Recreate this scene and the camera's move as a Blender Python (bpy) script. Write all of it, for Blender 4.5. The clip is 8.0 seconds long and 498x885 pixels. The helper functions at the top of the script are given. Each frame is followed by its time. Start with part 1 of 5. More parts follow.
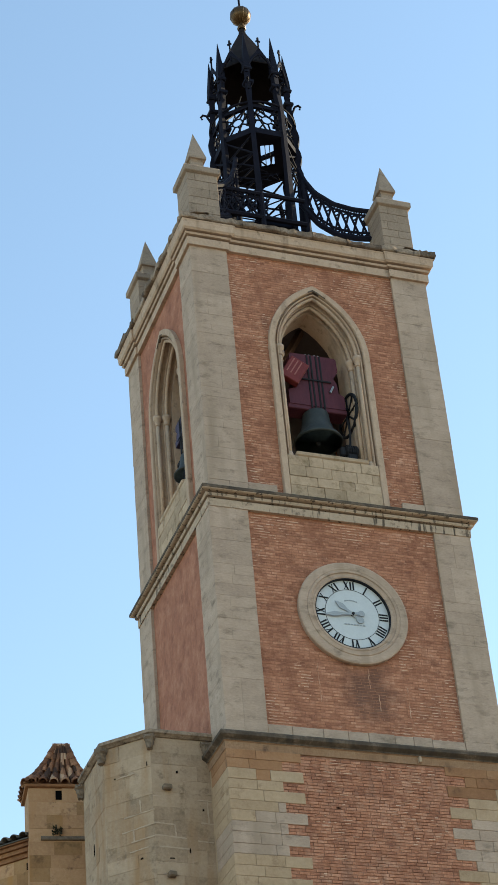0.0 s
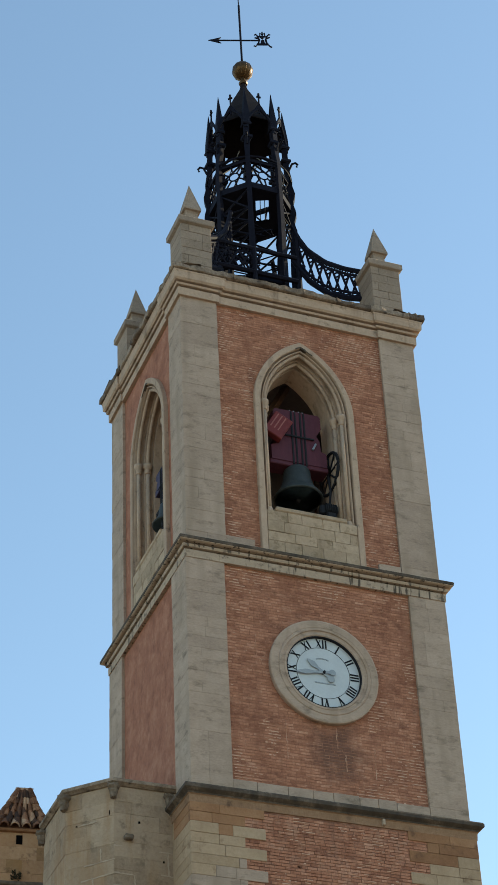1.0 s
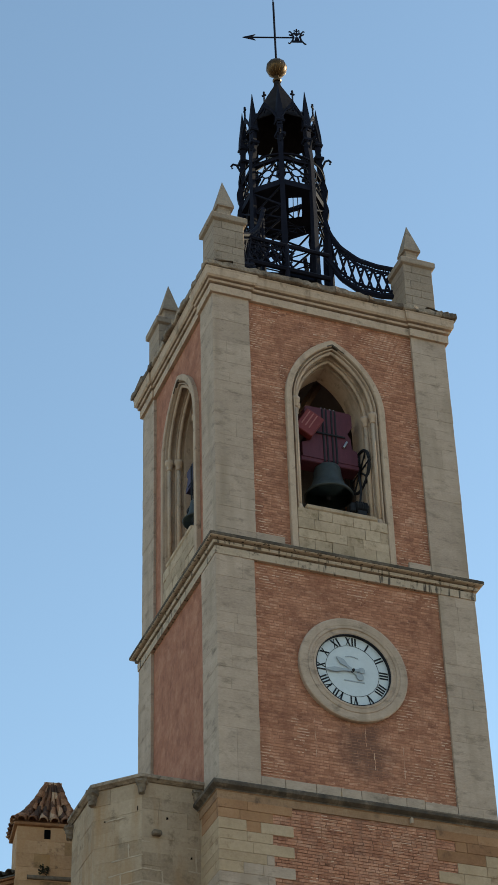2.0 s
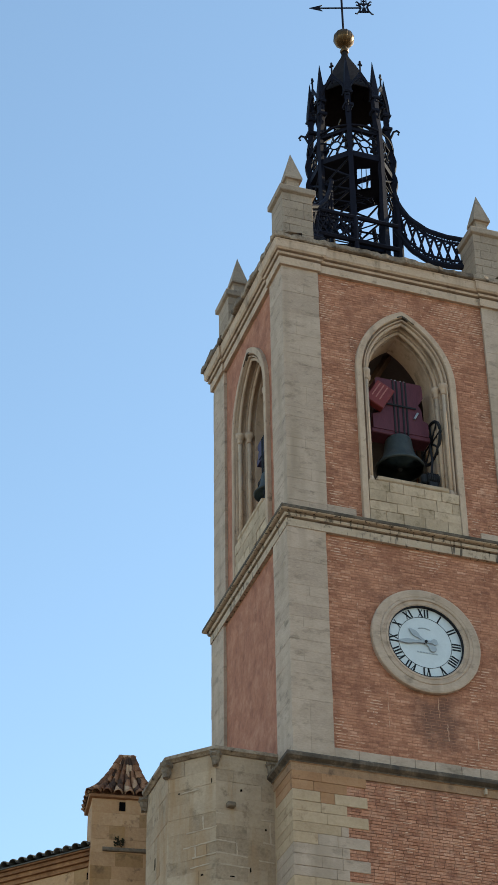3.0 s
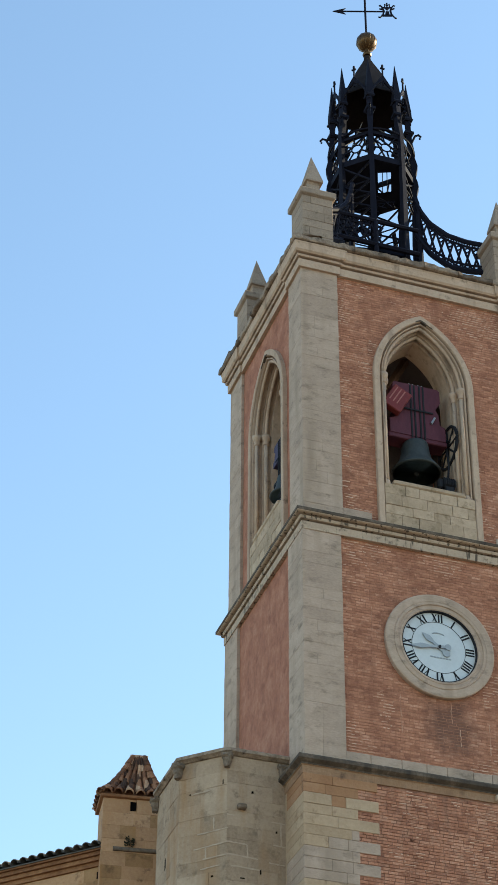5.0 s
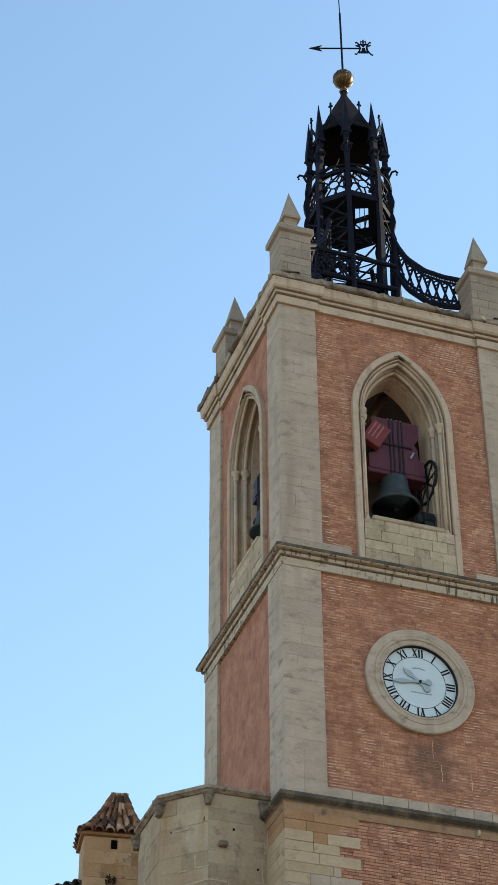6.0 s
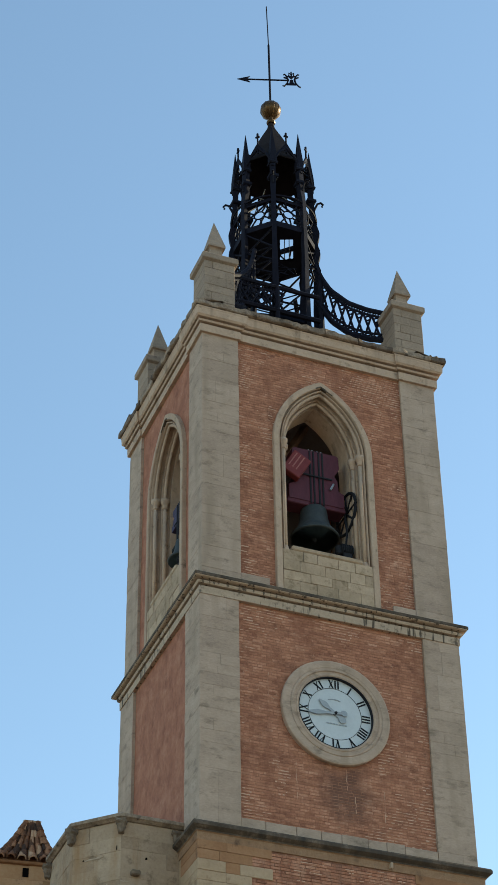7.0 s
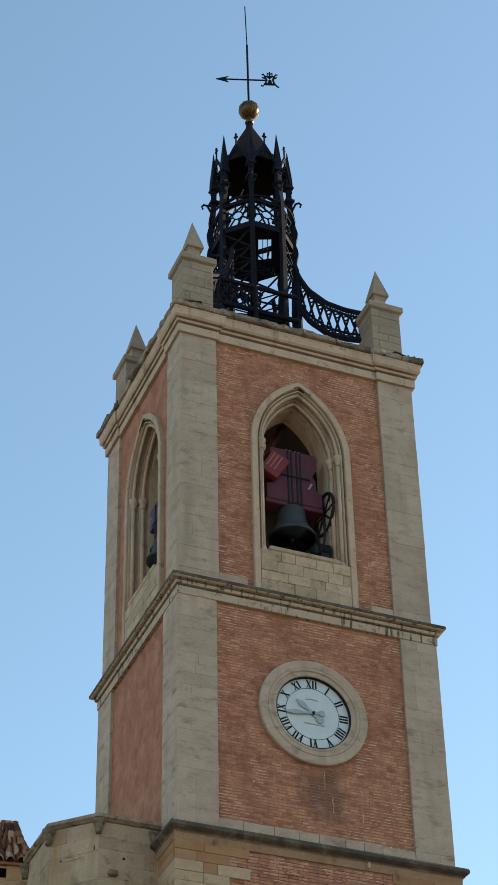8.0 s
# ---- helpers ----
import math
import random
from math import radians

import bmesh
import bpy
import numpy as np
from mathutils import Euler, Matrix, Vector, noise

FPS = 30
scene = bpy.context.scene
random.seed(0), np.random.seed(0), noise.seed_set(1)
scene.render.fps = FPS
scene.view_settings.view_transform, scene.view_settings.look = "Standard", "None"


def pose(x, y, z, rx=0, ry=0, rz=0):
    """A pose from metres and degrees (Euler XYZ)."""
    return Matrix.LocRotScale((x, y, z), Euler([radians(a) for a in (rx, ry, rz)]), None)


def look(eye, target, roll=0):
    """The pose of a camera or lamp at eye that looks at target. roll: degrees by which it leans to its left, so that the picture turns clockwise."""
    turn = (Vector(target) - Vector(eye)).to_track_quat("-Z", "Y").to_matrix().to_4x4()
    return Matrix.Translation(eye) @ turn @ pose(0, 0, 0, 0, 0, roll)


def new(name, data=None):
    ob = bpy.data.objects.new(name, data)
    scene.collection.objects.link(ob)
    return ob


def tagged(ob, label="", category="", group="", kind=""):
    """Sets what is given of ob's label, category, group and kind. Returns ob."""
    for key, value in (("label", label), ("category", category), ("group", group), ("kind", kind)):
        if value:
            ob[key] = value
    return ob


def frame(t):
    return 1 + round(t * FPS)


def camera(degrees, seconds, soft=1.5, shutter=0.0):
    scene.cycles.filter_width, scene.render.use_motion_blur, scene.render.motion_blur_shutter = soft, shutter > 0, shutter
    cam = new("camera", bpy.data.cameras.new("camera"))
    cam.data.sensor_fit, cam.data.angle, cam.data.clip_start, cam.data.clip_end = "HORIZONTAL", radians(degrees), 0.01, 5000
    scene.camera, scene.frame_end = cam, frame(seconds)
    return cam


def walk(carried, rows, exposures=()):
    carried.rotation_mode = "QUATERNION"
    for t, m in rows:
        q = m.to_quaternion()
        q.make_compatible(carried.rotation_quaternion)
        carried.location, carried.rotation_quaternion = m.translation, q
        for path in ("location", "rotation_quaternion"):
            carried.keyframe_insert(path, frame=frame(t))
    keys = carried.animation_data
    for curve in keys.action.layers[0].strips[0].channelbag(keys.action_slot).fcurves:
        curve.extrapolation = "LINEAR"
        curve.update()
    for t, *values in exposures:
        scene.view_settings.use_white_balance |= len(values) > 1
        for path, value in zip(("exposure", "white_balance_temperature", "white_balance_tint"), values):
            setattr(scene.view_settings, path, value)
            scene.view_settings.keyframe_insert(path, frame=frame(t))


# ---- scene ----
# Camera: standing in the square, turning from side to side and tilting.
cam = camera(13.594, 8.0, soft=1.35)
EYE = (-14.072, -37.733, 1.6)
ROWS = [
    (0.0, -21.915, 35.150, -5.404),
    (0.5, -22.346, 36.148, -4.014),
    (1.0, -22.675, 36.576, -2.858),
    (1.5, -23.068, 36.425, -2.433),
    (2.0, -21.614, 36.531, -1.762),
    (2.2, -20.528, 36.588, -1.667),
    (3.3, -19.092, 35.553, -0.745),
    (3.5, -19.020, 35.474, -0.652),
    (4.0, -18.930, 35.362, -0.010),
    (4.5, -18.809, 35.647, 0.187),
    (4.7, -18.652, 35.798, 0.402),
    (5.8, -18.615, 36.320, 0.067),
    (6.0, -19.346, 36.863, -0.396),
    (6.5, -21.018, 37.396, -0.748),
    (7.0, -22.087, 37.633, -0.916),
    (7.5, -22.697, 37.707, -1.292),
    (8.0, -22.848, 37.619, -1.319),
]
EXPO = 1.13
# seconds, exposure, warmth, tint of the picture as the clip's camera adapts
EXPOSURES = [(0.0, 0.12, 6780, 0.7), (0.5, -0.18, 6570, -1.3), (1.0, -0.24, 6550, -1.1), (1.5, -0.37, 6550, -1.1),
             (2.2, -0.29, 6640, -1.0), (3.3, 0.05, 6430, 0.7), (3.6, 0.07, 6430, 0.7), (4.7, 0.11, 6380, 0.5),
             (5.8, 0.14, 6450, -0.3), (6.5, 0.0, 6480, -1.2), (7.0, -0.22, 6490, -2.1), (8.0, -0.24, 6610, -1.9)]
walk(cam, [(t, pose(EYE[0], EYE[1], EYE[2], 90 + pitch, 0, yaw) @ pose(0, 0, 0, 0, 0, roll)) for t, yaw, pitch, roll in ROWS],
     [(t, EXPO + e, kelvin, tint) for t, e, kelvin, tint in EXPOSURES])

# ---- light: low evening sun behind the tower, clear sky ----
SUN_AZ, SUN_EL = radians(84), radians(24)      # clockwise from +y, towards +x
world = bpy.data.worlds.new("evening_sky")
scene.world = world
world.use_nodes = True
wn = world.node_tree
sky = wn.nodes.new("ShaderNodeTexSky")
sky.sky_type = "NISHITA"
sky.sun_disc = False
sky.sun_elevation = SUN_EL
sky.sun_rotation = SUN_AZ
sky.air_density, sky.dust_density, sky.ozone_density = 0.95, 0.25, 0.3
wn.links.new(sky.outputs[0], wn.nodes["Background"].inputs[0])
wn.nodes["Background"].inputs[1].default_value = 0.15
sun = new("sun", bpy.data.lights.new("sun", "SUN"))
sun.data.energy, sun.data.angle, sun.data.color = 3.6, radians(0.5), (1.0, 0.82, 0.6)
to_sun = Vector((math.sin(SUN_AZ) * math.cos(SUN_EL), math.cos(SUN_AZ) * math.cos(SUN_EL), math.sin(SUN_EL)))
sun.matrix_world = look(to_sun * 120, (0, 0, 0))

# ---- materials ----


def material(name, stops, scale=1.2, fine=14.0, rough=0.9, metal=0.0, bump=0.3, bump_scale=30.0, vary=None, spread=0.12,
             stretch=(1, 1, 1), fine_amount=0.35, spots=None, gloss=0.3, patch=None, streaks=None):
    """A worn surface: a colour ramp over coarse noise, fine grain mixed in, pieces varied at random, optional dark spots."""
    m = bpy.data.materials.new(name)
    m.use_nodes = True
    t = m.node_tree
    b = t.nodes["Principled BSDF"]
    b.inputs["Roughness"].default_value = rough
    b.inputs["Metallic"].default_value = metal
    b.inputs["Specular IOR Level"].default_value = gloss
    geo = t.nodes.new("ShaderNodeNewGeometry")
    mp = t.nodes.new("ShaderNodeMapping")
    mp.inputs["Scale"].default_value = stretch
    t.links.new(geo.outputs["Position"], mp.inputs[0])

    def tex(s, detail, roughness=0.6):
        n = t.nodes.new("ShaderNodeTexNoise")
        n.inputs["Scale"].default_value = s
        n.inputs["Detail"].default_value = detail
        n.inputs["Roughness"].default_value = roughness
        t.links.new(mp.outputs[0], n.inputs[0])
        return n.outputs["Fac"]

    def arith(op, a, c):
        n = t.nodes.new("ShaderNodeMath")
        n.operation = op
        for i, v in enumerate((a, c)):
            if isinstance(v, (int, float)):
                n.inputs[i].default_value = v
            else:
                t.links.new(v, n.inputs[i])
        return n.outputs[0]

    coarse, grain = tex(scale, 5), tex(fine, 4, 0.7)
    f = arith("ADD", arith("MULTIPLY", coarse, 1 - fine_amount), arith("MULTIPLY", grain, fine_amount))
    if vary == "object":
        r = t.nodes.new("ShaderNodeObjectInfo").outputs["Random"]
        f = arith("ADD", f, arith("MULTIPLY", arith("SUBTRACT", r, 0.5), spread))
    elif vary == "island":
        f = arith("ADD", f, arith("MULTIPLY", arith("SUBTRACT", geo.outputs["Random Per Island"], 0.5), spread))
    ramp = t.nodes.new("ShaderNodeValToRGB")
    e = ramp.color_ramp.elements
    while len(e) < len(stops):
        e.new(0.5)
    for el, (pos, col) in zip(e, stops):
        el.position, el.color = pos, (*col, 1)
    t.links.new(f, ramp.inputs[0])
    out = ramp.outputs[0]
    if spots:
        col, s, lo, hi = spots
        mask = t.nodes.new("ShaderNodeMapRange")
        mask.inputs["From Min"].default_value, mask.inputs["From Max"].default_value = lo, hi
        t.links.new(tex(s, 6, 0.65), mask.inputs["Value"])
        mx = t.nodes.new("ShaderNodeMix")
        mx.data_type = "RGBA"
        t.links.new(mask.outputs[0], mx.inputs["Factor"])
        t.links.new(out, mx.inputs["A"])
        mx.inputs["B"].default_value = (*col, 1)
        out = mx.outputs["Result"]
    if streaks:
        # run-off stains, long in the fall line
        col, s, lo, hi = streaks
        m2 = t.nodes.new("ShaderNodeMapping")
        m2.inputs["Scale"].default_value = (1, 1, 0.13)
        t.links.new(geo.outputs["Position"], m2.inputs[0])
        n = t.nodes.new("ShaderNodeTexNoise")
        n.inputs["Scale"].default_value, n.inputs["Detail"].default_value = s, 5
        t.links.new(m2.outputs[0], n.inputs[0])
        mask = t.nodes.new("ShaderNodeMapRange")
        mask.inputs["From Min"].default_value, mask.inputs["From Max"].default_value = lo, hi
        t.links.new(n.outputs["Fac"], mask.inputs["Value"])
        mx = t.nodes.new("ShaderNodeMix")
        mx.data_type = "RGBA"
        t.links.new(mask.outputs[0], mx.inputs["Factor"])
        t.links.new(out, mx.inputs["A"])
        mx.inputs["B"].default_value = (*col, 1)
        out = mx.outputs["Result"]
    if patch:
        # one stain: an uneven oval on the wall
        col, px, pz, rx, rz = patch
        m3 = t.nodes.new("ShaderNodeVectorMath")
        m3.operation = "SUBTRACT"
        t.links.new(geo.outputs["Position"], m3.inputs[0])
        m3.inputs[1].default_value = (px, 0, pz)
        m4 = t.nodes.new("ShaderNodeVectorMath")
        m4.operation = "MULTIPLY"
        t.links.new(m3.outputs[0], m4.inputs[0])
        m4.inputs[1].default_value = (1 / rx, 0, 1 / rz)
        m5 = t.nodes.new("ShaderNodeVectorMath")
        m5.operation = "LENGTH"
        t.links.new(m4.outputs[0], m5.inputs[0])
        d = arith("ADD", m5.outputs["Value"], arith("MULTIPLY", arith("SUBTRACT", tex(2.6, 5), 0.5), 1.8))
        mask = t.nodes.new("ShaderNodeMapRange")
        mask.inputs["From Min"].default_value, mask.inputs["From Max"].default_value = 1.1, 0.4
        mask.inputs["To Max"].default_value = 0.75
        t.links.new(d, mask.inputs["Value"])
        mx = t.nodes.new("ShaderNodeMix")
        mx.data_type = "RGBA"
        t.links.new(mask.outputs[0], mx.inputs["Factor"])
        t.links.new(out, mx.inputs["A"])
        mx.inputs["B"].default_value = (*col, 1)
        out = mx.outputs["Result"]
    t.links.new(out, b.inputs["Base Color"])
    if bump:
        bp = t.nodes.new("ShaderNodeBump")
        bp.inputs["Strength"].default_value = bump
        bp.inputs["Distance"].default_value = 0.02
        t.links.new(tex(bump_scale, 5, 0.7), bp.inputs["Height"])
        t.links.new(bp.outputs[0], b.inputs["Normal"])
    return m


STONE = material("grey_limestone", [(0.25, (0.272, 0.193, 0.147)), (0.5, (0.394, 0.287, 0.215)), (0.75, (0.480, 0.354, 0.272))],
                 vary="object", spread=0.13, scale=1.7, fine=17, fine_amount=0.5, stretch=(0.8, 0.8, 1.7), bump=0.5, bump_scale=16,
                 spots=((0.200, 0.146, 0.106), 2.8, 0.53, 0.72), streaks=((0.290, 0.211, 0.152), 2.2, 0.5, 0.75))
PINSTONE = material("weather_greyed_limestone", [(0.25, (0.205, 0.150, 0.110)), (0.5, (0.278, 0.207, 0.154)), (0.75, (0.352, 0.265, 0.200))],
                 vary="object", spread=0.14, scale=2.0, fine=16, fine_amount=0.5, bump=0.6, bump_scale=14, spots=((0.125, 0.090, 0.064), 3.4, 0.6, 0.74), streaks=((0.187, 0.133, 0.096), 3.0, 0.6, 0.85))
TRIM = material("pale_limestone", [(0.25, (0.318, 0.221, 0.156)), (0.5, (0.425, 0.300, 0.214)), (0.75, (0.515, 0.372, 0.272))],
                vary="object", spread=0.15, scale=1.6, fine=14, fine_amount=0.45, bump=0.6, bump_scale=14, spots=((0.150, 0.104, 0.070), 3.6, 0.58, 0.74), stretch=(1, 1, 0.8), streaks=((0.215, 0.148, 0.102), 3.5, 0.56, 0.8))
STRING = material("stained_limestone", [(0.25, (0.300, 0.220, 0.156)), (0.5, (0.400, 0.298, 0.216)), (0.75, (0.490, 0.366, 0.272))], scale=1.8, fine=14, fine_amount=0.5, bump=0.6, bump_scale=14,
                  spots=((0.120, 0.086, 0.063), 4.4, 0.57, 0.70), streaks=((0.085, 0.063, 0.047), 11.0, 0.565, 0.65))
APRON = material("yellow_limestone", [(0.25, (0.280, 0.200, 0.130)), (0.5, (0.400, 0.286, 0.192)), (0.75, (0.500, 0.366, 0.256))], scale=2.2, fine=13, fine_amount=0.5, bump=0.8, bump_scale=11,
                 vary="object", spread=0.26, spots=((0.190, 0.130, 0.072), 3.8, 0.54, 0.72), streaks=((0.215, 0.148, 0.086), 4.0, 0.58, 0.78))
# Lichen on the cornices; also the painted shade of the arch apex notch.
LICHEN_AND_SHADE = material("lichen_and_notch_shade_stone", [(0.3, (0.047, 0.034, 0.024)), (0.5, (0.083, 0.060, 0.043)), (0.72, (0.210, 0.155, 0.112))], scale=2.5, bump=0.8, bump_scale=12, streaks=((0.045, 0.035, 0.027), 5.0, 0.5, 0.7))
WEATHERED = material("weathered_coping", [(0.3, (0.090, 0.062, 0.044)), (0.5, (0.178, 0.127, 0.090)), (0.7, (0.345, 0.258, 0.188))], scale=3.0, fine=16, fine_amount=0.5, bump=1.0, bump_scale=10,
                     vary="object", spread=0.3, spots=((0.070, 0.050, 0.036), 4.0, 0.56, 0.66))
BANDSTONE = material("brown_sandstone_band", [(0.25, (0.190, 0.105, 0.058)), (0.5, (0.275, 0.160, 0.092)), (0.75, (0.365, 0.235, 0.150))], scale=2.0, fine=12, fine_amount=0.5, spots=((0.12, 0.070, 0.044), 3.0, 0.55, 0.70), bump=0.8)
OCHRE = material("ochre_sandstone", [(0.25, (0.220, 0.103, 0.050)), (0.5, (0.308, 0.157, 0.078)), (0.75, (0.382, 0.215, 0.120))], vary="object", spread=0.35,
                 spots=((0.114, 0.056, 0.033), 3.0, 0.58, 0.75), bump=0.6)
QUOIN = material("buff_limestone", [(0.25, (0.285, 0.190, 0.114)), (0.5, (0.385, 0.266, 0.167)), (0.75, (0.470, 0.336, 0.224))], vary="object", spread=0.18, scale=2.0, fine=13, fine_amount=0.5,
                 spots=((0.176, 0.105, 0.062), 2.4, 0.58, 0.76), bump=0.5)
BRICK_RAMP = [(0.20, (0.135, 0.054, 0.037)), (0.38, (0.288, 0.118, 0.068)), (0.56, (0.432, 0.192, 0.113)), (0.80, (0.610, 0.350, 0.235))]
BRICK = material("red_brick", BRICK_RAMP, scale=1.3, fine=11, fine_amount=0.45, vary="island", spread=0.22, bump=0.9, bump_scale=18,
                 spots=((0.200, 0.083, 0.050), 2.4, 0.53, 0.70), streaks=((0.260, 0.106, 0.062), 2.3, 0.54, 0.70), patch=((0.118, 0.060, 0.043), 3.45, 23.75, 0.75, 0.95))
MORTAR = material("lime_mortar", [(0.40, (0.230, 0.095, 0.057)), (0.54, (0.345, 0.156, 0.094)), (0.66, (0.500, 0.295, 0.200))], scale=2.6, fine=9, fine_amount=0.5, stretch=(1, 1, 2.2), bump=0.8, bump_scale=14)
MORTAR_OLD = material("smeared_old_mortar", [(0.36, (0.140, 0.064, 0.041)), (0.5, (0.240, 0.114, 0.073)), (0.64, (0.375, 0.198, 0.133))], scale=2.4, fine=10, bump=0.8, bump_scale=16)
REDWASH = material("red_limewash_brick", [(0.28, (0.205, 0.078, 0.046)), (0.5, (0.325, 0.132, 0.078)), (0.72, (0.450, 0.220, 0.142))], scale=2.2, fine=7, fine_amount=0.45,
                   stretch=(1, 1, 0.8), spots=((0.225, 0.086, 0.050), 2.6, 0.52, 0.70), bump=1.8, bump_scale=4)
OCTSTONE = material("rubble_limestone", [(0.25, (0.236, 0.163, 0.107)), (0.5, (0.344, 0.244, 0.164)), (0.75, (0.435, 0.317, 0.219))], vary="object", spread=0.26, scale=2.0, fine=13, fine_amount=0.5,
                    bump=1.3, bump_scale=9, spots=((0.170, 0.118, 0.078), 3.0, 0.56, 0.72), streaks=((0.300, 0.176, 0.090), 2.0, 0.52, 0.70))
POINTING = material("white_pointing", [(0.3, (0.345, 0.255, 0.180)), (0.7, (0.470, 0.355, 0.262))], scale=4, bump=0.8)
TURRETSTONE = material("tan_ashlar", [(0.25, (0.315, 0.172, 0.089)), (0.5, (0.415, 0.238, 0.126)), (0.75, (0.505, 0.310, 0.176))], vary="object", spread=0.16, scale=1.8, fine=12, fine_amount=0.5, spots=((0.190, 0.106, 0.058), 3.4, 0.58, 0.70), bump=1.2, bump_scale=9, streaks=((0.400, 0.205, 0.090), 2.4, 0.60, 0.78))
# Worn stone, its colour darkened for the shadows at bosses, stubs and ledge.
BOSSSTONE = material("worn_stone_with_shade", [(0.3, (0.085, 0.060, 0.042)), (0.5, (0.155, 0.113, 0.080)), (0.7, (0.265, 0.198, 0.145))], scale=4, bump=1.0, bump_scale=14)
CREAM = material("ochre_ashlar", [(0.25, (0.214, 0.111, 0.048)), (0.5, (0.316, 0.176, 0.082)), (0.75, (0.393, 0.240, 0.125))], vary="object", spread=0.3,
                 spots=((0.101, 0.058, 0.030), 2.6, 0.53, 0.72), bump=0.8, bump_scale=12, streaks=((0.352, 0.171, 0.054), 2.4, 0.56, 0.78))
BRICK_OLD = material("old_mottled_brick", BRICK_RAMP, scale=1.9, fine=13, fine_amount=0.5, vary="island", spread=0.22, bump=1.2, bump_scale=14,
                     spots=((0.400, 0.215, 0.140), 3.2, 0.52, 0.70), streaks=((0.200, 0.098, 0.066), 2.4, 0.56, 0.76))
BRICK_OLD_PIECE = material("old_mottled_brick_piece", BRICK_RAMP, scale=1.9, fine=13, fine_amount=0.5, vary="object", spread=0.26, bump=1.2, bump_scale=14,
                     spots=((0.400, 0.215, 0.140), 3.2, 0.52, 0.70), streaks=((0.200, 0.098, 0.066), 2.4, 0.56, 0.76))
ORANGE = material("orange_sandstone", [(0.25, (0.25, 0.125, 0.06)), (0.5, (0.37, 0.20, 0.10)), (0.75, (0.45, 0.28, 0.16))], vary="object", spread=0.3, bump=0.7)
TILE = material("clay_tile", [(0.2, (0.052, 0.028, 0.019)), (0.42, (0.190, 0.085, 0.045)), (0.58, (0.330, 0.165, 0.090)), (0.8, (0.470, 0.300, 0.190))], scale=3, fine=20, vary="object", spread=0.75, bump=0.6)
TILEDARK = material("grey_clay_tile", [(0.2, (0.035, 0.032, 0.03)), (0.5, (0.09, 0.08, 0.068)), (0.8, (0.22, 0.18, 0.145))], scale=3, fine=20, vary="object", spread=0.4)
IRON = material("black_painted_iron", [(0.3, (0.007, 0.007, 0.012)), (0.6, (0.011, 0.011, 0.019)), (0.85, (0.024, 0.021, 0.027))], scale=3, rough=0.6, bump=0.2, gloss=0.05)
ROOFIRON = material("brown_black_sheet_iron", [(0.3, (0.013, 0.010, 0.010)), (0.6, (0.022, 0.017, 0.017)), (0.85, (0.04, 0.03, 0.026))], scale=3, rough=0.7, bump=0.2, gloss=0.05)
BRASS = material("gilt_copper", [(0.3, (0.045, 0.024, 0.010)), (0.5, (0.085, 0.046, 0.018)), (0.7, (0.165, 0.090, 0.036))], scale=5, rough=0.42, metal=0.7, bump=0.2)
ENAMEL = material("white_enamel", [(0.3, (0.44, 0.462, 0.475)), (0.7, (0.555, 0.575, 0.585))], scale=1.5, rough=0.35, bump=0.03)
BLACK = material("black_paint", [(0.3, (0.010, 0.010, 0.012)), (0.7, (0.022, 0.022, 0.026))], rough=0.7, bump=0, gloss=0.15)
GREYPAINT = material("grey_painted_metal", [(0.3, (0.240, 0.262, 0.285)), (0.7, (0.340, 0.365, 0.390))], rough=0.5, bump=0)
STAYS = material("dull_grey_metal", [(0.3, (0.08, 0.075, 0.07)), (0.7, (0.14, 0.13, 0.12))], rough=0.6, bump=0)
BRONZE = material("bell_bronze", [(0.3, (0.026, 0.03, 0.030)), (0.6, (0.05, 0.056, 0.055)), (0.8, (0.085, 0.09, 0.085))], scale=4, rough=0.6, metal=0.3, bump=0.15)
YOKE = material("dark_red_painted_wood", [(0.3, (0.052, 0.012, 0.021)), (0.6, (0.088, 0.020, 0.032)), (0.8, (0.122, 0.032, 0.043))], scale=3, rough=0.7, stretch=(1, 1, 0.3))
YOKEBLUE = material("dark_violet_painted_wood", [(0.3, (0.03, 0.022, 0.05)), (0.7, (0.06, 0.045, 0.09))], scale=3, rough=0.6)
YOKESIDE = material("bright_red_painted_wood", [(0.3, (0.105, 0.012, 0.012)), (0.7, (0.175, 0.026, 0.024))], scale=3, rough=0.6)
YOKESLOT = material("faded_red_paint", [(0.3, (0.22, 0.07, 0.06)), (0.7, (0.32, 0.12, 0.10))], rough=0.6, bump=0)
STEEL = material("galvanised_steel", [(0.3, (0.28, 0.28, 0.29)), (0.7, (0.45, 0.45, 0.45))], rough=0.4, metal=0.8, bump=0.05)
# Chamber surfaces, coloured dark to deepen the shade inside the belfry.
INNER = material("shade_dark_chamber_lining", [(0.3, (0.067, 0.051, 0.047)), (0.6, (0.106, 0.086, 0.077)), (0.8, (0.139, 0.121, 0.114))])
# Flat black for raised plates that take the place of shade in holes.
DARK = material("hole_shade_black", [(0.3, (0.003, 0.003, 0.003)), (0.7, (0.006, 0.005, 0.005))], rough=1.0, bump=0, gloss=0.0)
EAVE = material("sooty_brick", [(0.3, (0.094, 0.041, 0.019)), (0.55, (0.196, 0.086, 0.038)), (0.75, (0.309, 0.152, 0.070))], scale=2.0, fine=9, vary="object", spread=0.3, bump=0.6)
PLASTER = material("pale_plaster", [(0.3, (0.55, 0.49, 0.40)), (0.7, (0.68, 0.62, 0.52))], scale=0.3, fine=4)
